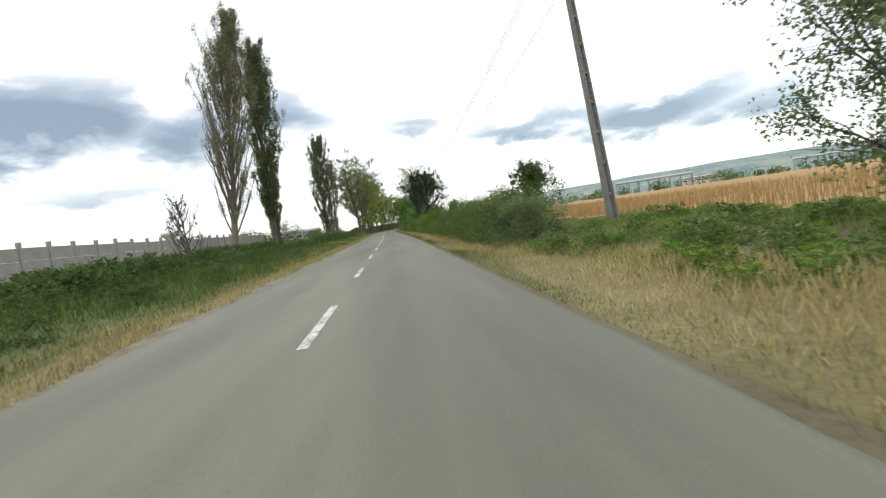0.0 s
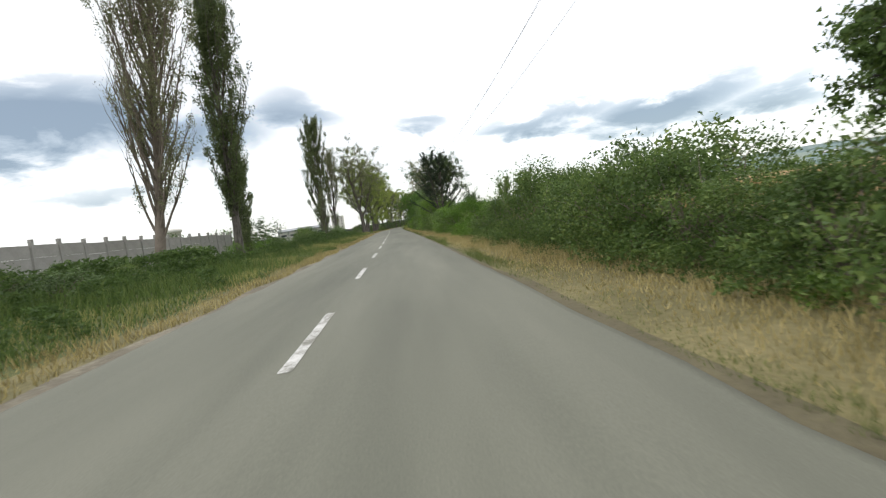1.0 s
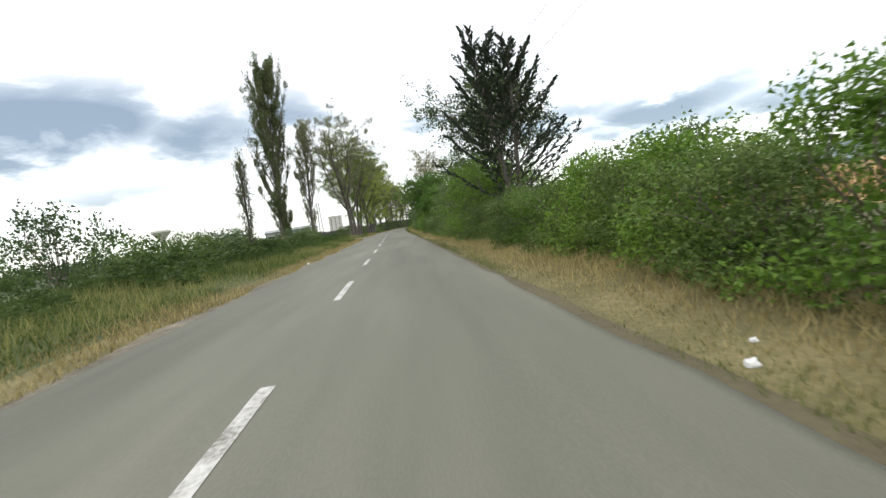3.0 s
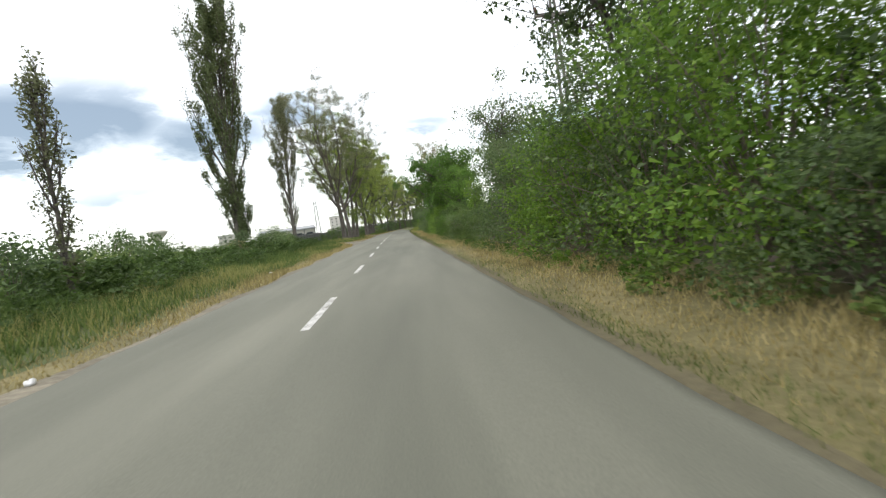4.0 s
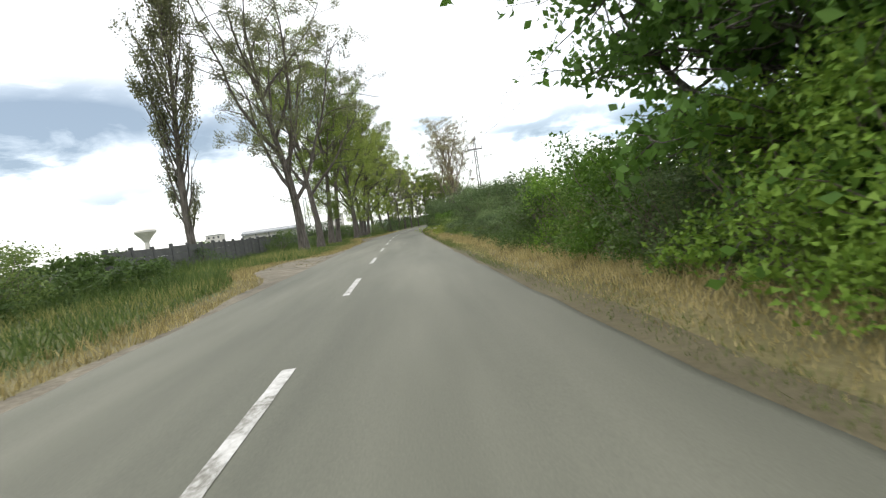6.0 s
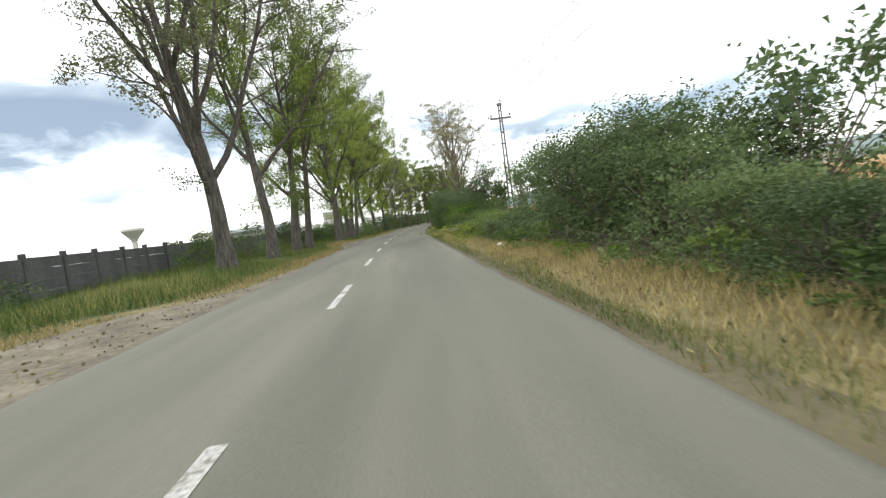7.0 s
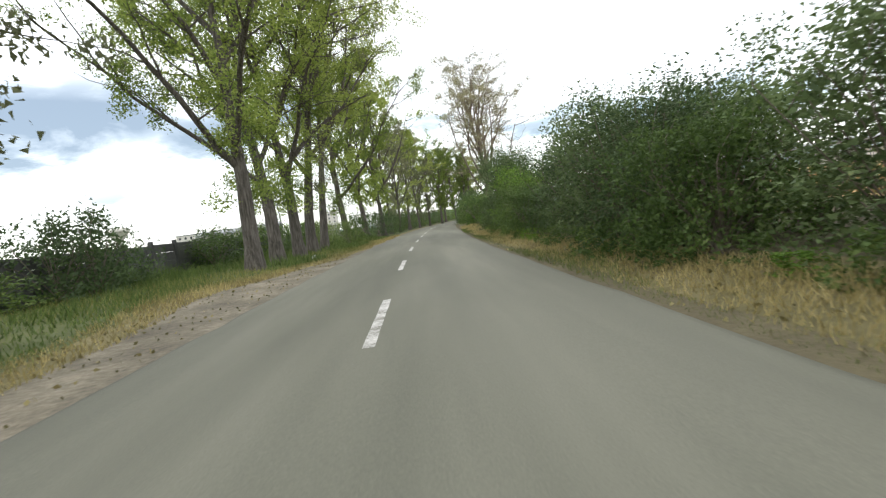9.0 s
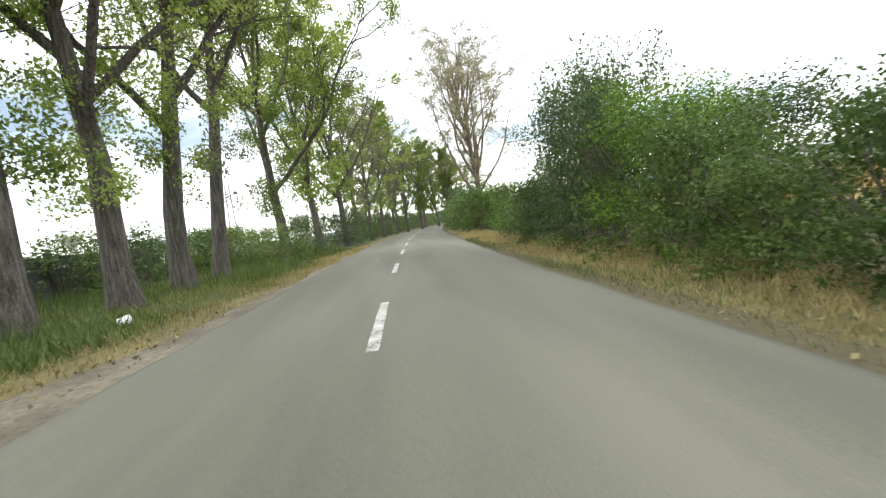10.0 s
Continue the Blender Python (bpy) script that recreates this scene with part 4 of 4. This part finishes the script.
for k in range(125):
    y = hr.uniform(4.0, 16.5)
    s = hr.uniform(0.5, 0.9)
    place_weed(stand(line(y) + RIGHT + hr.uniform(1.7, 7.6), y, hr.uniform(0, 360), s * 1.1, s * hr.uniform(0.65, 0.95)), k % 4 != 0)
for k in range(14):
    y = hr.uniform(134, 147)
    s = hr.uniform(0.8, 1.5)
    place_weed(stand(line(y) + RIGHT + hr.uniform(3.0, 6.5), y, hr.uniform(0, 360), s, s))
for k in range(5):
    y = hr.uniform(38, 41)
    s = hr.uniform(0.8, 1.3)
    place_weed(stand(line(y) + RIGHT + hr.uniform(2.0, 6.0), y, hr.uniform(0, 360), s, s))


# low weeds that close the foot of the hedge
y = 17.0
while y < 182:
    if not 34 < y < 38 and not 136.5 < y < 142:
        s = hr.uniform(0.6, 1.05)
        face = 1.15 if 70 < y < 95 or y > 157 else 1.5
        place_weed(stand(line(y) + RIGHT + face + hr.uniform(0.0, 0.5), y, hr.uniform(0, 360), s, s * hr.uniform(0.7, 1.0)), hr.random() < 0.35)
    y += hr.uniform(0.7, 1.5)
# dark scrub on the bank below the shrubs
for k in range(46):
    y = hr.uniform(64, 122)
    s = hr.uniform(1.1, 1.9)
    BANK.append(stand(line(y) + hr.uniform(-9.6, -6.6), y, hr.uniform(0, 360), s * 1.2, s * hr.uniform(0.6, 0.95)))


def bank_weeds():
    """All the weeds of the bank below the wall: too many and too entangled to tell apart."""
    src = LOW.children[0].data
    co = np.empty(len(src.vertices) * 3, np.float32)
    src.vertices.foreach_get("co", co)
    co = np.c_[co.reshape(-1, 3), np.ones(len(src.vertices))]
    verts = np.concatenate([(co @ np.array(m).T)[:, :3] for m in BANK])
    tagged(new("bank_weeds", raw_mesh("bank_weeds", verts, np.arange(len(verts)).reshape(-1, 3), [L_HEDGE])), "tangled dark green weeds on the bank below the wall", "weeds", kind="stuff")


bank_weeds()


# ---- grass, as it cannot be counted ----
def grass(name, label, n, span, band, height, mat, seed, width=0.014, lean=0.35):
    """Blades strewn between two distances from the road's middle line; band and height are functions of y and a share."""
    rng = np.random.default_rng(seed)
    verts, faces = np.empty((n, 3, 3)), np.arange(3 * n).reshape(n, 3)
    ys = rng.uniform(span[0], span[1], n)
    for i in range(n):
        y_ = ys[i]
        u = band(y_, rng.random())
        h = height(u, y_) * rng.uniform(0.45, 1.25)
        x = line(y_) + u
        z = rise(u, y_) - 0.02
        a = rng.uniform(0, 6.283)
        dx, dy = math.cos(a) * width, math.sin(a) * width
        lx, ly = rng.normal() * lean * h, rng.normal() * lean * h
        verts[i] = ((x - dx, y_ - dy, z), (x + dx, y_ + dy, z), (x + lx, y_ + ly, z + h))
    tagged(new(name, raw_mesh(name, verts.reshape(-1, 3), faces, [mat])), label, "grass", kind="stuff")


def patch(u, y_, k):
    return 0.5 + 0.9 * max(-0.4, noise.noise(Vector((u * 0.25, y_ * 0.16, k))))


grass("green_grass", "rank green grass on the verge below the wall", 120000, (-4, 200), lambda y_, r: -LEFT - soil_width(y_) - 0.9 - 11.0 * r ** 1.35, lambda u, y_: (0.75 if 128 < y_ < 164 else 1.0) * (0.62 + (0.75 if y_ < 32 else 0.3) * min(1, max(0, (-u - 6) / 4))) * patch(u, y_, 0) * min(1, (-u - 2.6) / 3), G_GREEN, 1, 0.017)
grass("dry_grass", "dry tan grass at the road edge", 42000, (-4, 200), lambda y_, r: -LEFT - soil_width(y_) * 0.9 - 1.25 * r ** 1.2, lambda u, y_: 0.20 * patch(u, y_, 1) + 0.04, G_DRY, 2, 0.011)
grass("dry_grass", "yellowing grass and weeds under the roadside trees", 26000, (132, 200), lambda y_, r: -LEFT - soil_width(y_) - 0.4 - 5.5 * r, lambda u, y_: 0.34 * patch(u, y_, 7), G_YELLOW, 8, 0.010)
grass("dry_grass", "tall yellowing grass among the green verge", 26000, (18, 135), lambda y_, r: -LEFT - soil_width(y_) - 1.2 - 4.5 * r, lambda u, y_: 0.55 * patch(u, y_, 6), G_YELLOW, 9, 0.012)
grass("dry_grass", "short dry golden grass below the hedge", 120000, (-2, 200), lambda y_, r: RIGHT + 0.3 + (2.4 if y_ < 16 else 1.5) * r ** 0.8, lambda u, y_: (0.06 + 0.22 * min(1, (u - RIGHT) / 2.0)) * (0.5 + 0.6 * patch(u, y_, 2)), G_DRY, 3, 0.009)
grass("green_grass", "short green grass at the road edge", 46000, (-2, 190), lambda y_, r: RIGHT + 0.12 + (0.55 + 0.25 * math.sin(y_ * 0.6)) * r, lambda u, y_: (0.15 if y_ < 50 or y_ > 115 else 0.09) * patch(u, y_, 3) + 0.03, G_EDGE, 4, 0.006)
grass("green_grass", "tall green weeds beside the field", 42000, (4, 50), lambda y_, r: RIGHT + 1.7 + 6.0 * r, lambda u, y_: 0.45 * patch(u, y_, 4), G_GREEN, 5, 0.010)
grass("wheat", "ripe brown wheat stalks in the field", 36000, (2, 210), lambda y_, r: 11.5 + 26 * r ** 1.7, lambda u, y_: 0.62, G_WHEAT, 6, 0.022, 0.16)


# ---- concrete fence of the factory ----
def concrete_fence(y0, y1, off, top, label, fence_mat):
    ob = new("concrete_fence")
    tagged(ob, label, "fence")
    post = box_mesh("post", (0.17, 0.17, top + (0.24 if top > 2 else 0.14)), fence_mat, 0.012)
    panel = box_mesh("panel", (0.06, 1.83, (top - 0.12) / 4 - 0.008), fence_mat, 0.01)
    fr = random.Random(int(y0))
    y_ = y0
    while y_ < y1:
        x = line(y_) + off
        z = rise(off, y_)
        p = part("post", post, ob)
        p.matrix_basis = pose(x, y_, z - 0.2, fr.uniform(-1, 1), fr.uniform(-1.2, 1.2), 0)
        if y_ + 2 < y1:
            a = math.degrees(math.atan2(-(line(y_ + 2) - line(y_)), 2))
            for k in range(4):
                q = part("panel", panel, ob)
                q.matrix_basis = pose((x + line(y_ + 2) + off) / 2 + fr.uniform(-0.008, 0.008), y_ + 1, z - 0.08 + k * (top - 0.12) / 4, 0, 0, a)
        y_ += 2.0


concrete_fence(-8, 70, -15.6, 2.55, "weathered grey concrete panel fence with posts", M_CONCRETE)
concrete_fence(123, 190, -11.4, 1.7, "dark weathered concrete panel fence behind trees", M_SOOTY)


# ---- power poles ----
def power_pole(x, y, lean_x, top=10.4, turn=3.0):
    ob = new("power_pole")
    tagged(ob, "tall tapered concrete ladder pole with a cross-arm", "power pole", "power poles along the field")
    for s in (-1, 1):
        bm = bmesh.new()
        rings = []
        for f in (0.0, 1.0):
            half = 0.19 - 0.10 * f
            w, d = 0.055 - 0.015 * f, 0.10 - 0.03 * f
            z = -0.4 + (top + 0.4) * f
            rings.append([bm.verts.new((s * half + a * w, b * d, z)) for a, b in ((-1, -1), (1, -1), (1, 1), (-1, 1))])
        for i in range(4):
            bm.faces.new((rings[0][i], rings[0][(i + 1) % 4], rings[1][(i + 1) % 4], rings[1][i]))
        bm.faces.new(rings[0][::-1])
        bm.faces.new(rings[1])
        bmesh.ops.bevel(bm, geom=list(bm.edges), offset=0.012, segments=1, affect="EDGES")
        part("leg", from_bm("leg", bm, M_POLE), ob)
    k = 0
    z = 1.0
    while z < top - 0.4:
        f = z / top
        part("rung", box_mesh("rung", (2 * (0.19 - 0.10 * f), 0.12, 0.11), M_POLE, 0.01), ob).matrix_basis = pose(0, 0, z)
        z += 1.15 - 0.3 * f
    part("cap", box_mesh("cap", (0.40, 0.2, 0.22), M_POLE, 0.03), ob).matrix_basis = pose(0, 0, top - 0.05)
    arm = part("cross_arm", box_mesh("cross_arm", (1.75, 0.14, 0.15), M_POLE, 0.02), ob)
    arm.matrix_basis = pose(0, 0, top - 1.15)
    for px, pz in ((-0.8, top - 1.0), (0.8, top - 1.0), (0.12, top + 0.17)):
        bm = bmesh.new()
        for r, z0, hh in ((0.02, 0, 0.16), (0.06, 0.10, 0.05), (0.075, 0.17, 0.05), (0.05, 0.23, 0.07)):
            g = bmesh.ops.create_cone(bm, cap_ends=True, segments=10, radius1=r, radius2=r * 0.75, depth=hh)
            bmesh.ops.translate(bm, verts=g["verts"], vec=(0, 0, z0 + hh / 2))
        part("insulator", from_bm("insulator", bm, M_CERAMIC), ob, "brown ceramic insulator").matrix_basis = pose(px, 0, pz)
    ob.matrix_basis = pose(x, y, 0.2, 0, lean_x) @ pose(0, 0, 0, 0, 0, turn)
    return ob


POLES = [(7.5, 17.2, -4.3, 10.4, 35), (6.4, 88.6, 0, 10.3, 3), (5.7, 159.6, 0.4, 9.5, 3)]
for px, py, pl, ptop, pturn in POLES:
    power_pole(px, py, pl, ptop, pturn)


def wire(a, b, sag):
    w = Wood()
    s = np.linspace(0, 1, 25)[:, None]
    pts = np.array(a) * (1 - s) + np.array(b) * s
    pts[:, 2] -= (4 * s * (1 - s))[:, 0] * sag
    w.limb(pts, np.full(25, 0.009), 4)
    tagged(new("overhead_wire", w.mesh("overhead_wire", M_WIRE)), "thin overhead wire between two power poles", "wire", "overhead wires")


for dx, z in ((-0.8, 9.9), (0.8, 9.9), (0.1, 11.0)):
    wire((7.1 + dx, 17.2, z), (6.4 + dx, 88.6, z), 1.2)
    wire((6.4 + dx, 88.6, z), (5.7 + dx, 159.6, z), 1.2)
    wire((8.4 + dx, -54, z), (7.1 + dx, 17.2, z), 1.2)


# ---- fallen branch and litter ----
def fallen_branch():
    rng = np.random.default_rng(77)
    wood, spots = Wood(), []
    for k in range(6):
        pts = curve_pts((2.7 + rng.uniform(-0.5, 0.5), 1.3 + 0.45 * (k - 2.5), 0.30 + 0.09 * k), (-1, rng.uniform(-0.45, 0.25), -0.08), rng.uniform(1.9, 3.1), 7, rng, 0.05)
        pts[:, 2] = np.maximum(pts[:, 2], 0.05)
        wood.limb(pts, np.linspace(0.032, 0.008, 8), 6)
        for j in range(4):
            sub = curve_pts(along(pts, rng.uniform(0.45, 1.0)), (-0.8, rng.normal() * 0.8, rng.uniform(-0.4, 0.15)), rng.uniform(0.5, 1.1), 4, rng, 0.15)
            sub[:, 2] = np.maximum(sub[:, 2], 0.05)
            wood.limb(sub, np.linspace(0.012, 0.004, 5), 4)
            spots += [along(sub, x) for x in np.linspace(0.2, 1, 6)]
    centres = np.array(spots)[rng.integers(0, len(spots), 1700)] + rng.normal(size=(1700, 3)) * np.array([0.15, 0.15, 0.11])
    centres[:, 2] = np.clip(centres[:, 2], 0.05, 0.85)
    ob = new("fallen_branch")
    tagged(ob, "fallen tree branch with wilting yellow-green leaves on the verge", "branch")
    part("wood", wood.mesh("wood", M_CUTWOOD), ob, "pale broken wood")
    part("foliage", leaf_mesh("foliage", centres, 0.115, L_YELLOW, rng), ob)
    ob.matrix_basis = pose(-0.9, 138.9, 0.02, 0, 0, 0)


fallen_branch()


STICKS = []


def brush_pile(x, y, r, h, n, seed):
    """Dead cut branches heaped at the foot of the hedge."""
    rng = np.random.default_rng(seed)
    if not STICKS:
        for k in range(10):
            wood = Wood()
            wood.limb(curve_pts((0, 0, 0), (1, 0, 0), rng.uniform(0.5, 1.1), 5, rng, 0.16), np.linspace(rng.uniform(0.010, 0.024), 0.005, 6), 4)
            STICKS.append(wood.mesh("stick", M_TWIG))
    ob = new("brush_pile")
    ob.matrix_basis = pose(x, y, rise(x - line(y), y))
    tagged(ob, "heap of dead grey-brown branches below the hedge", "brush pile")
    for k in range(n):
        a, d = rng.uniform(0, 6.3), r * math.sqrt(rng.random()) * 0.7
        z = 0.05 + h * rng.random() * (1 - d / r)
        part("stick", STICKS[k % 10], ob).matrix_basis = pose(math.cos(a) * d, math.sin(a) * d, z, rng.uniform(0, 360), rng.uniform(-22, 22), rng.uniform(0, 360))


brush_pile(2.2, 79.6, 1.1, 0.7, 70, 8)
brush_pile(2.4, 76.6, 1.1, 0.7, 60, 9)


def fallen_leaves(seed, n, span, band, label):
    rng = np.random.default_rng(seed)
    ys = rng.uniform(span[0], span[1], n)
    us = np.array([band(y_, rng.random()) for y_ in ys])
    c = np.array([(line(y_) + u, y_, rise(u, y_) + 0.03) for y_, u in zip(ys, us)])
    me = leaf_mesh("fallen_leaves", c, 0.065, L_FALLEN, rng, 0.0)
    tagged(new("fallen_leaves", me), label, "leaves", kind="stuff")


fallen_leaves(91, 1100, (120, 176), lambda y_, r: RIGHT + 0.1 + 1.3 * r, "scattered yellow fallen leaves on the verge")
fallen_leaves(92, 1500, (122, 176), lambda y_, r: -LEFT - 0.2 - 2.4 * r, "scattered fallen leaves on the bare lay-by soil")


def litter_bag(x, y, s):
    bm = bmesh.new()
    bmesh.ops.create_icosphere(bm, subdivisions=2, radius=s)
    for v in bm.verts:
        v.co *= 1 + 0.5 * noise.noise(v.co * 9 / s * 0.2)
        v.co.z = max(-s * 0.5, v.co.z * 0.8)
    ob = new("litter", from_bm("litter", bm, M_LITTER))
    ob.matrix_basis = pose(x, y, rise(x - line(y), y) + s * 0.48)
    tagged(ob, "crumpled white plastic litter in the grass", "litter", "roadside litter")


litter_bag(-9.2, 175.2, 0.13)
litter_bag(-6.9, 86.5, 0.06)
litter_bag(-5.6, 72.2, 0.06)
litter_bag(1.15, 52.0, 0.045)
litter_bag(1.45, 52.4, 0.03)
litter_bag(0.35, 96.0, 0.03)
litter_bag(-0.15, 133.2, 0.07)


# ---- buildings far off ----
def open_hall(name, x, y, turn, length, width, height, bays, label, walls):
    ob = new(name)
    tagged(ob, label, "building")
    col = box_mesh("column", (0.5, 0.5, height), M_STEEL, 0.03)
    for i in range(bays + 1):
        for s in (-1, 1):
            part("column", col, ob).matrix_basis = pose(-length / 2 + length * i / bays, s * width / 2, 0)
    bm = bmesh.new()
    prof = [(-width / 2 - 0.8, height), (0, height + width * 0.07), (width / 2 + 0.8, height), (width / 2 + 0.8, height + 0.7), (0, height + width * 0.07 + 0.7), (-width / 2 - 0.8, height + 0.7)]
    a = [bm.verts.new((-length / 2 - 0.6, p[0], p[1])) for p in prof]
    b = [bm.verts.new((length / 2 + 0.6, p[0], p[1])) for p in prof]
    for i in range(6):
        bm.faces.new((a[i], a[(i + 1) % 6], b[(i + 1) % 6], b[i]))
    for r in (a, b):
        bm.faces.new((r[0], r[1], r[4], r[5]))
        bm.faces.new((r[1], r[2], r[3], r[4]))
    part("roof", from_bm("roof", bm, M_ROOF), ob)
    if walls:
        for s in (-1, 1):
            part("wall", box_mesh("wall", (length, 0.3, height - 0.02), M_PLASTER, 0.02), ob).matrix_basis = pose(0, s * (width / 2 - 0.45), 0)
            part("wall", box_mesh("wall", (0.3, width - 1.3, height - 0.02), M_PLASTER, 0.02), ob).matrix_basis = pose(s * (length / 2 - 0.45), 0, 0)
        for i in range(bays):
            w = part("window", box_mesh("window", (length / bays * 0.6, 0.12, 1.2), M_WINDOW, 0.02), ob)
            w.matrix_basis = pose(-length / 2 + length * (i + 0.5) / bays, -width / 2 + 0.28, height * 0.55)
    ob.matrix_basis = pose(x, y, 0.2, 0, 0, turn)


open_hall("steel_shed", 194, 366, -30, 52, 18, 8.5, 7, "long open steel-framed shed beyond the wheat field", False)
open_hall("steel_shed", 345, 362, -40, 62, 16, 8.5, 8, "long open steel-framed shed beyond the wheat field", False)
open_hall("factory_hall", -67, 337, 14, 27, 20, 6.0, 5, "low pale factory hall with a grey sheet roof", True)
open_hall("factory_hall", 330, 520, -30, 40, 20, 7.0, 6, "low pale hall among trees beyond the field", True)


def block_building(x, y, w, d, h, label):
    ob = new("block_building")
    tagged(ob, label, "building")
    part("wall", box_mesh("wall", (w, d, h), M_PLASTER, 0.05), ob)
    part("roof", box_mesh("roof", (w + 0.6, d + 0.6, 0.5), M_ROOF, 0.04), ob).matrix_basis = pose(0, 0, h)
    for i in range(3):
        for k in range(int(h / 3.2)):
            part("window", box_mesh("window", (1.3, 0.12, 1.4), M_WINDOW, 0.02), ob).matrix_basis = pose((i - 1) * w / 3.2, -d / 2 - 0.02, 1.0 + 3.2 * k)
    ob.matrix_basis = pose(x, y, 0.2, 0, 0, 6)


block_building(-79, 600, 14, 12, 20, "tall pale plaster block behind the trees")
block_building(-152, 485, 11, 10, 13, "squat pale block beside a factory hall")


def lattice_mast(x, y, h):
    """A four-legged steel mast with crossed braces."""
    ob = new("lattice_mast")
    tagged(ob, "thin grey steel lattice mast behind the roadside trees", "mast")

    def corner(k, f):
        w = 0.95 - 0.5 * f
        return np.array([(w, w), (-w, w), (-w, -w), (w, -w)][k % 4] + (h * f,))

    def rod(name, a, b, r):
        w = Wood()
        w.limb([a, b], [r, r], 6)
        part(name, w.mesh(name, M_STEEL), ob)

    for k in range(4):
        rod("leg", corner(k, 0.0), corner(k, 1.0), 0.09)
        for i in range(9):
            rod("brace", corner(k + i % 2, i / 9), corner(k + 1 - i % 2, (i + 1) / 9), 0.045)
    rod("cross_arm", corner(0, 0.93) * (2.6, 0, 1), corner(1, 0.93) * (2.6, 0, 1), 0.08)
    ob.matrix_basis = pose(x, y, 0.2, 0, 0, 20)


lattice_mast(-43.5, 298, 17.5)


def water_tower(x, y, h, r):
    ob = new("water_tower")
    tagged(ob, "pale concrete water tower with a flared bowl", "water tower")

    def turned(name, prof, mat):
        bm = bmesh.new()
        n = 28
        rings = [[bm.verts.new((math.cos(6.2832 * i / n) * rr, math.sin(6.2832 * i / n) * rr, zz)) for i in range(n)] for rr, zz in prof]
        for a, b in zip(rings, rings[1:]):
            for i in range(n):
                bm.faces.new((a[i], a[(i + 1) % n], b[(i + 1) % n], b[i]))
        bm.faces.new(rings[0][::-1])
        bm.faces.new(rings[-1])
        return from_bm(name, bm, mat)

    part("shaft", turned("shaft", [(r * 0.30, 0), (r * 0.24, h * 0.35), (r * 0.22, h * 0.62)], M_PLASTER), ob)
    part("bowl", turned("bowl", [(r * 0.24, h * 0.6), (r * 0.42, h * 0.70), (r, h * 0.90), (r, h * 0.95), (r * 0.7, h)], M_PLASTER), ob)
    ob.matrix_basis = pose(x, y, 0)


water_tower(-268, 612, 33, 10)


def far_trees():
    """Distant woods and orchard crowns, too many to count."""
    rng = np.random.default_rng(5)
    pts, sizes = [], []
    for k in range(420):
        if k < 90:
            a, d = rng.uniform(-80, -22), rng.uniform(45, 190)
        elif k < 220:
            a, d = rng.uniform(-75, -14), rng.uniform(190, 420)
        else:
            a, d = rng.uniform(14, 75), rng.uniform(300, 800)
        cx, cy = math.sin(radians(a)) * d - 3, math.cos(radians(a)) * d + 60
        r = rng.uniform(1.4, 2.6) if k < 220 else rng.uniform(2.0, 4.5)
        m = 450 if k < 90 else 150
        v = rng.normal(size=(m, 3))
        v /= np.linalg.norm(v, axis=1)[:, None]
        v *= rng.uniform(0.65, 1.05, m)[:, None]
        sizes.append(np.full(m, 0.33 if k < 90 else 0.8))
        pts.append(np.array([cx, cy, r * 0.95]) + v * np.array([r * 1.1, r * 1.1, r * 0.95]))
    me = leaf_mesh("far_trees", np.concatenate(pts), np.concatenate(sizes), L_HEDGE, rng, plain=True)
    tagged(new("far_trees", me), "distant dark green trees and scrub", "trees", kind="stuff")


far_trees()
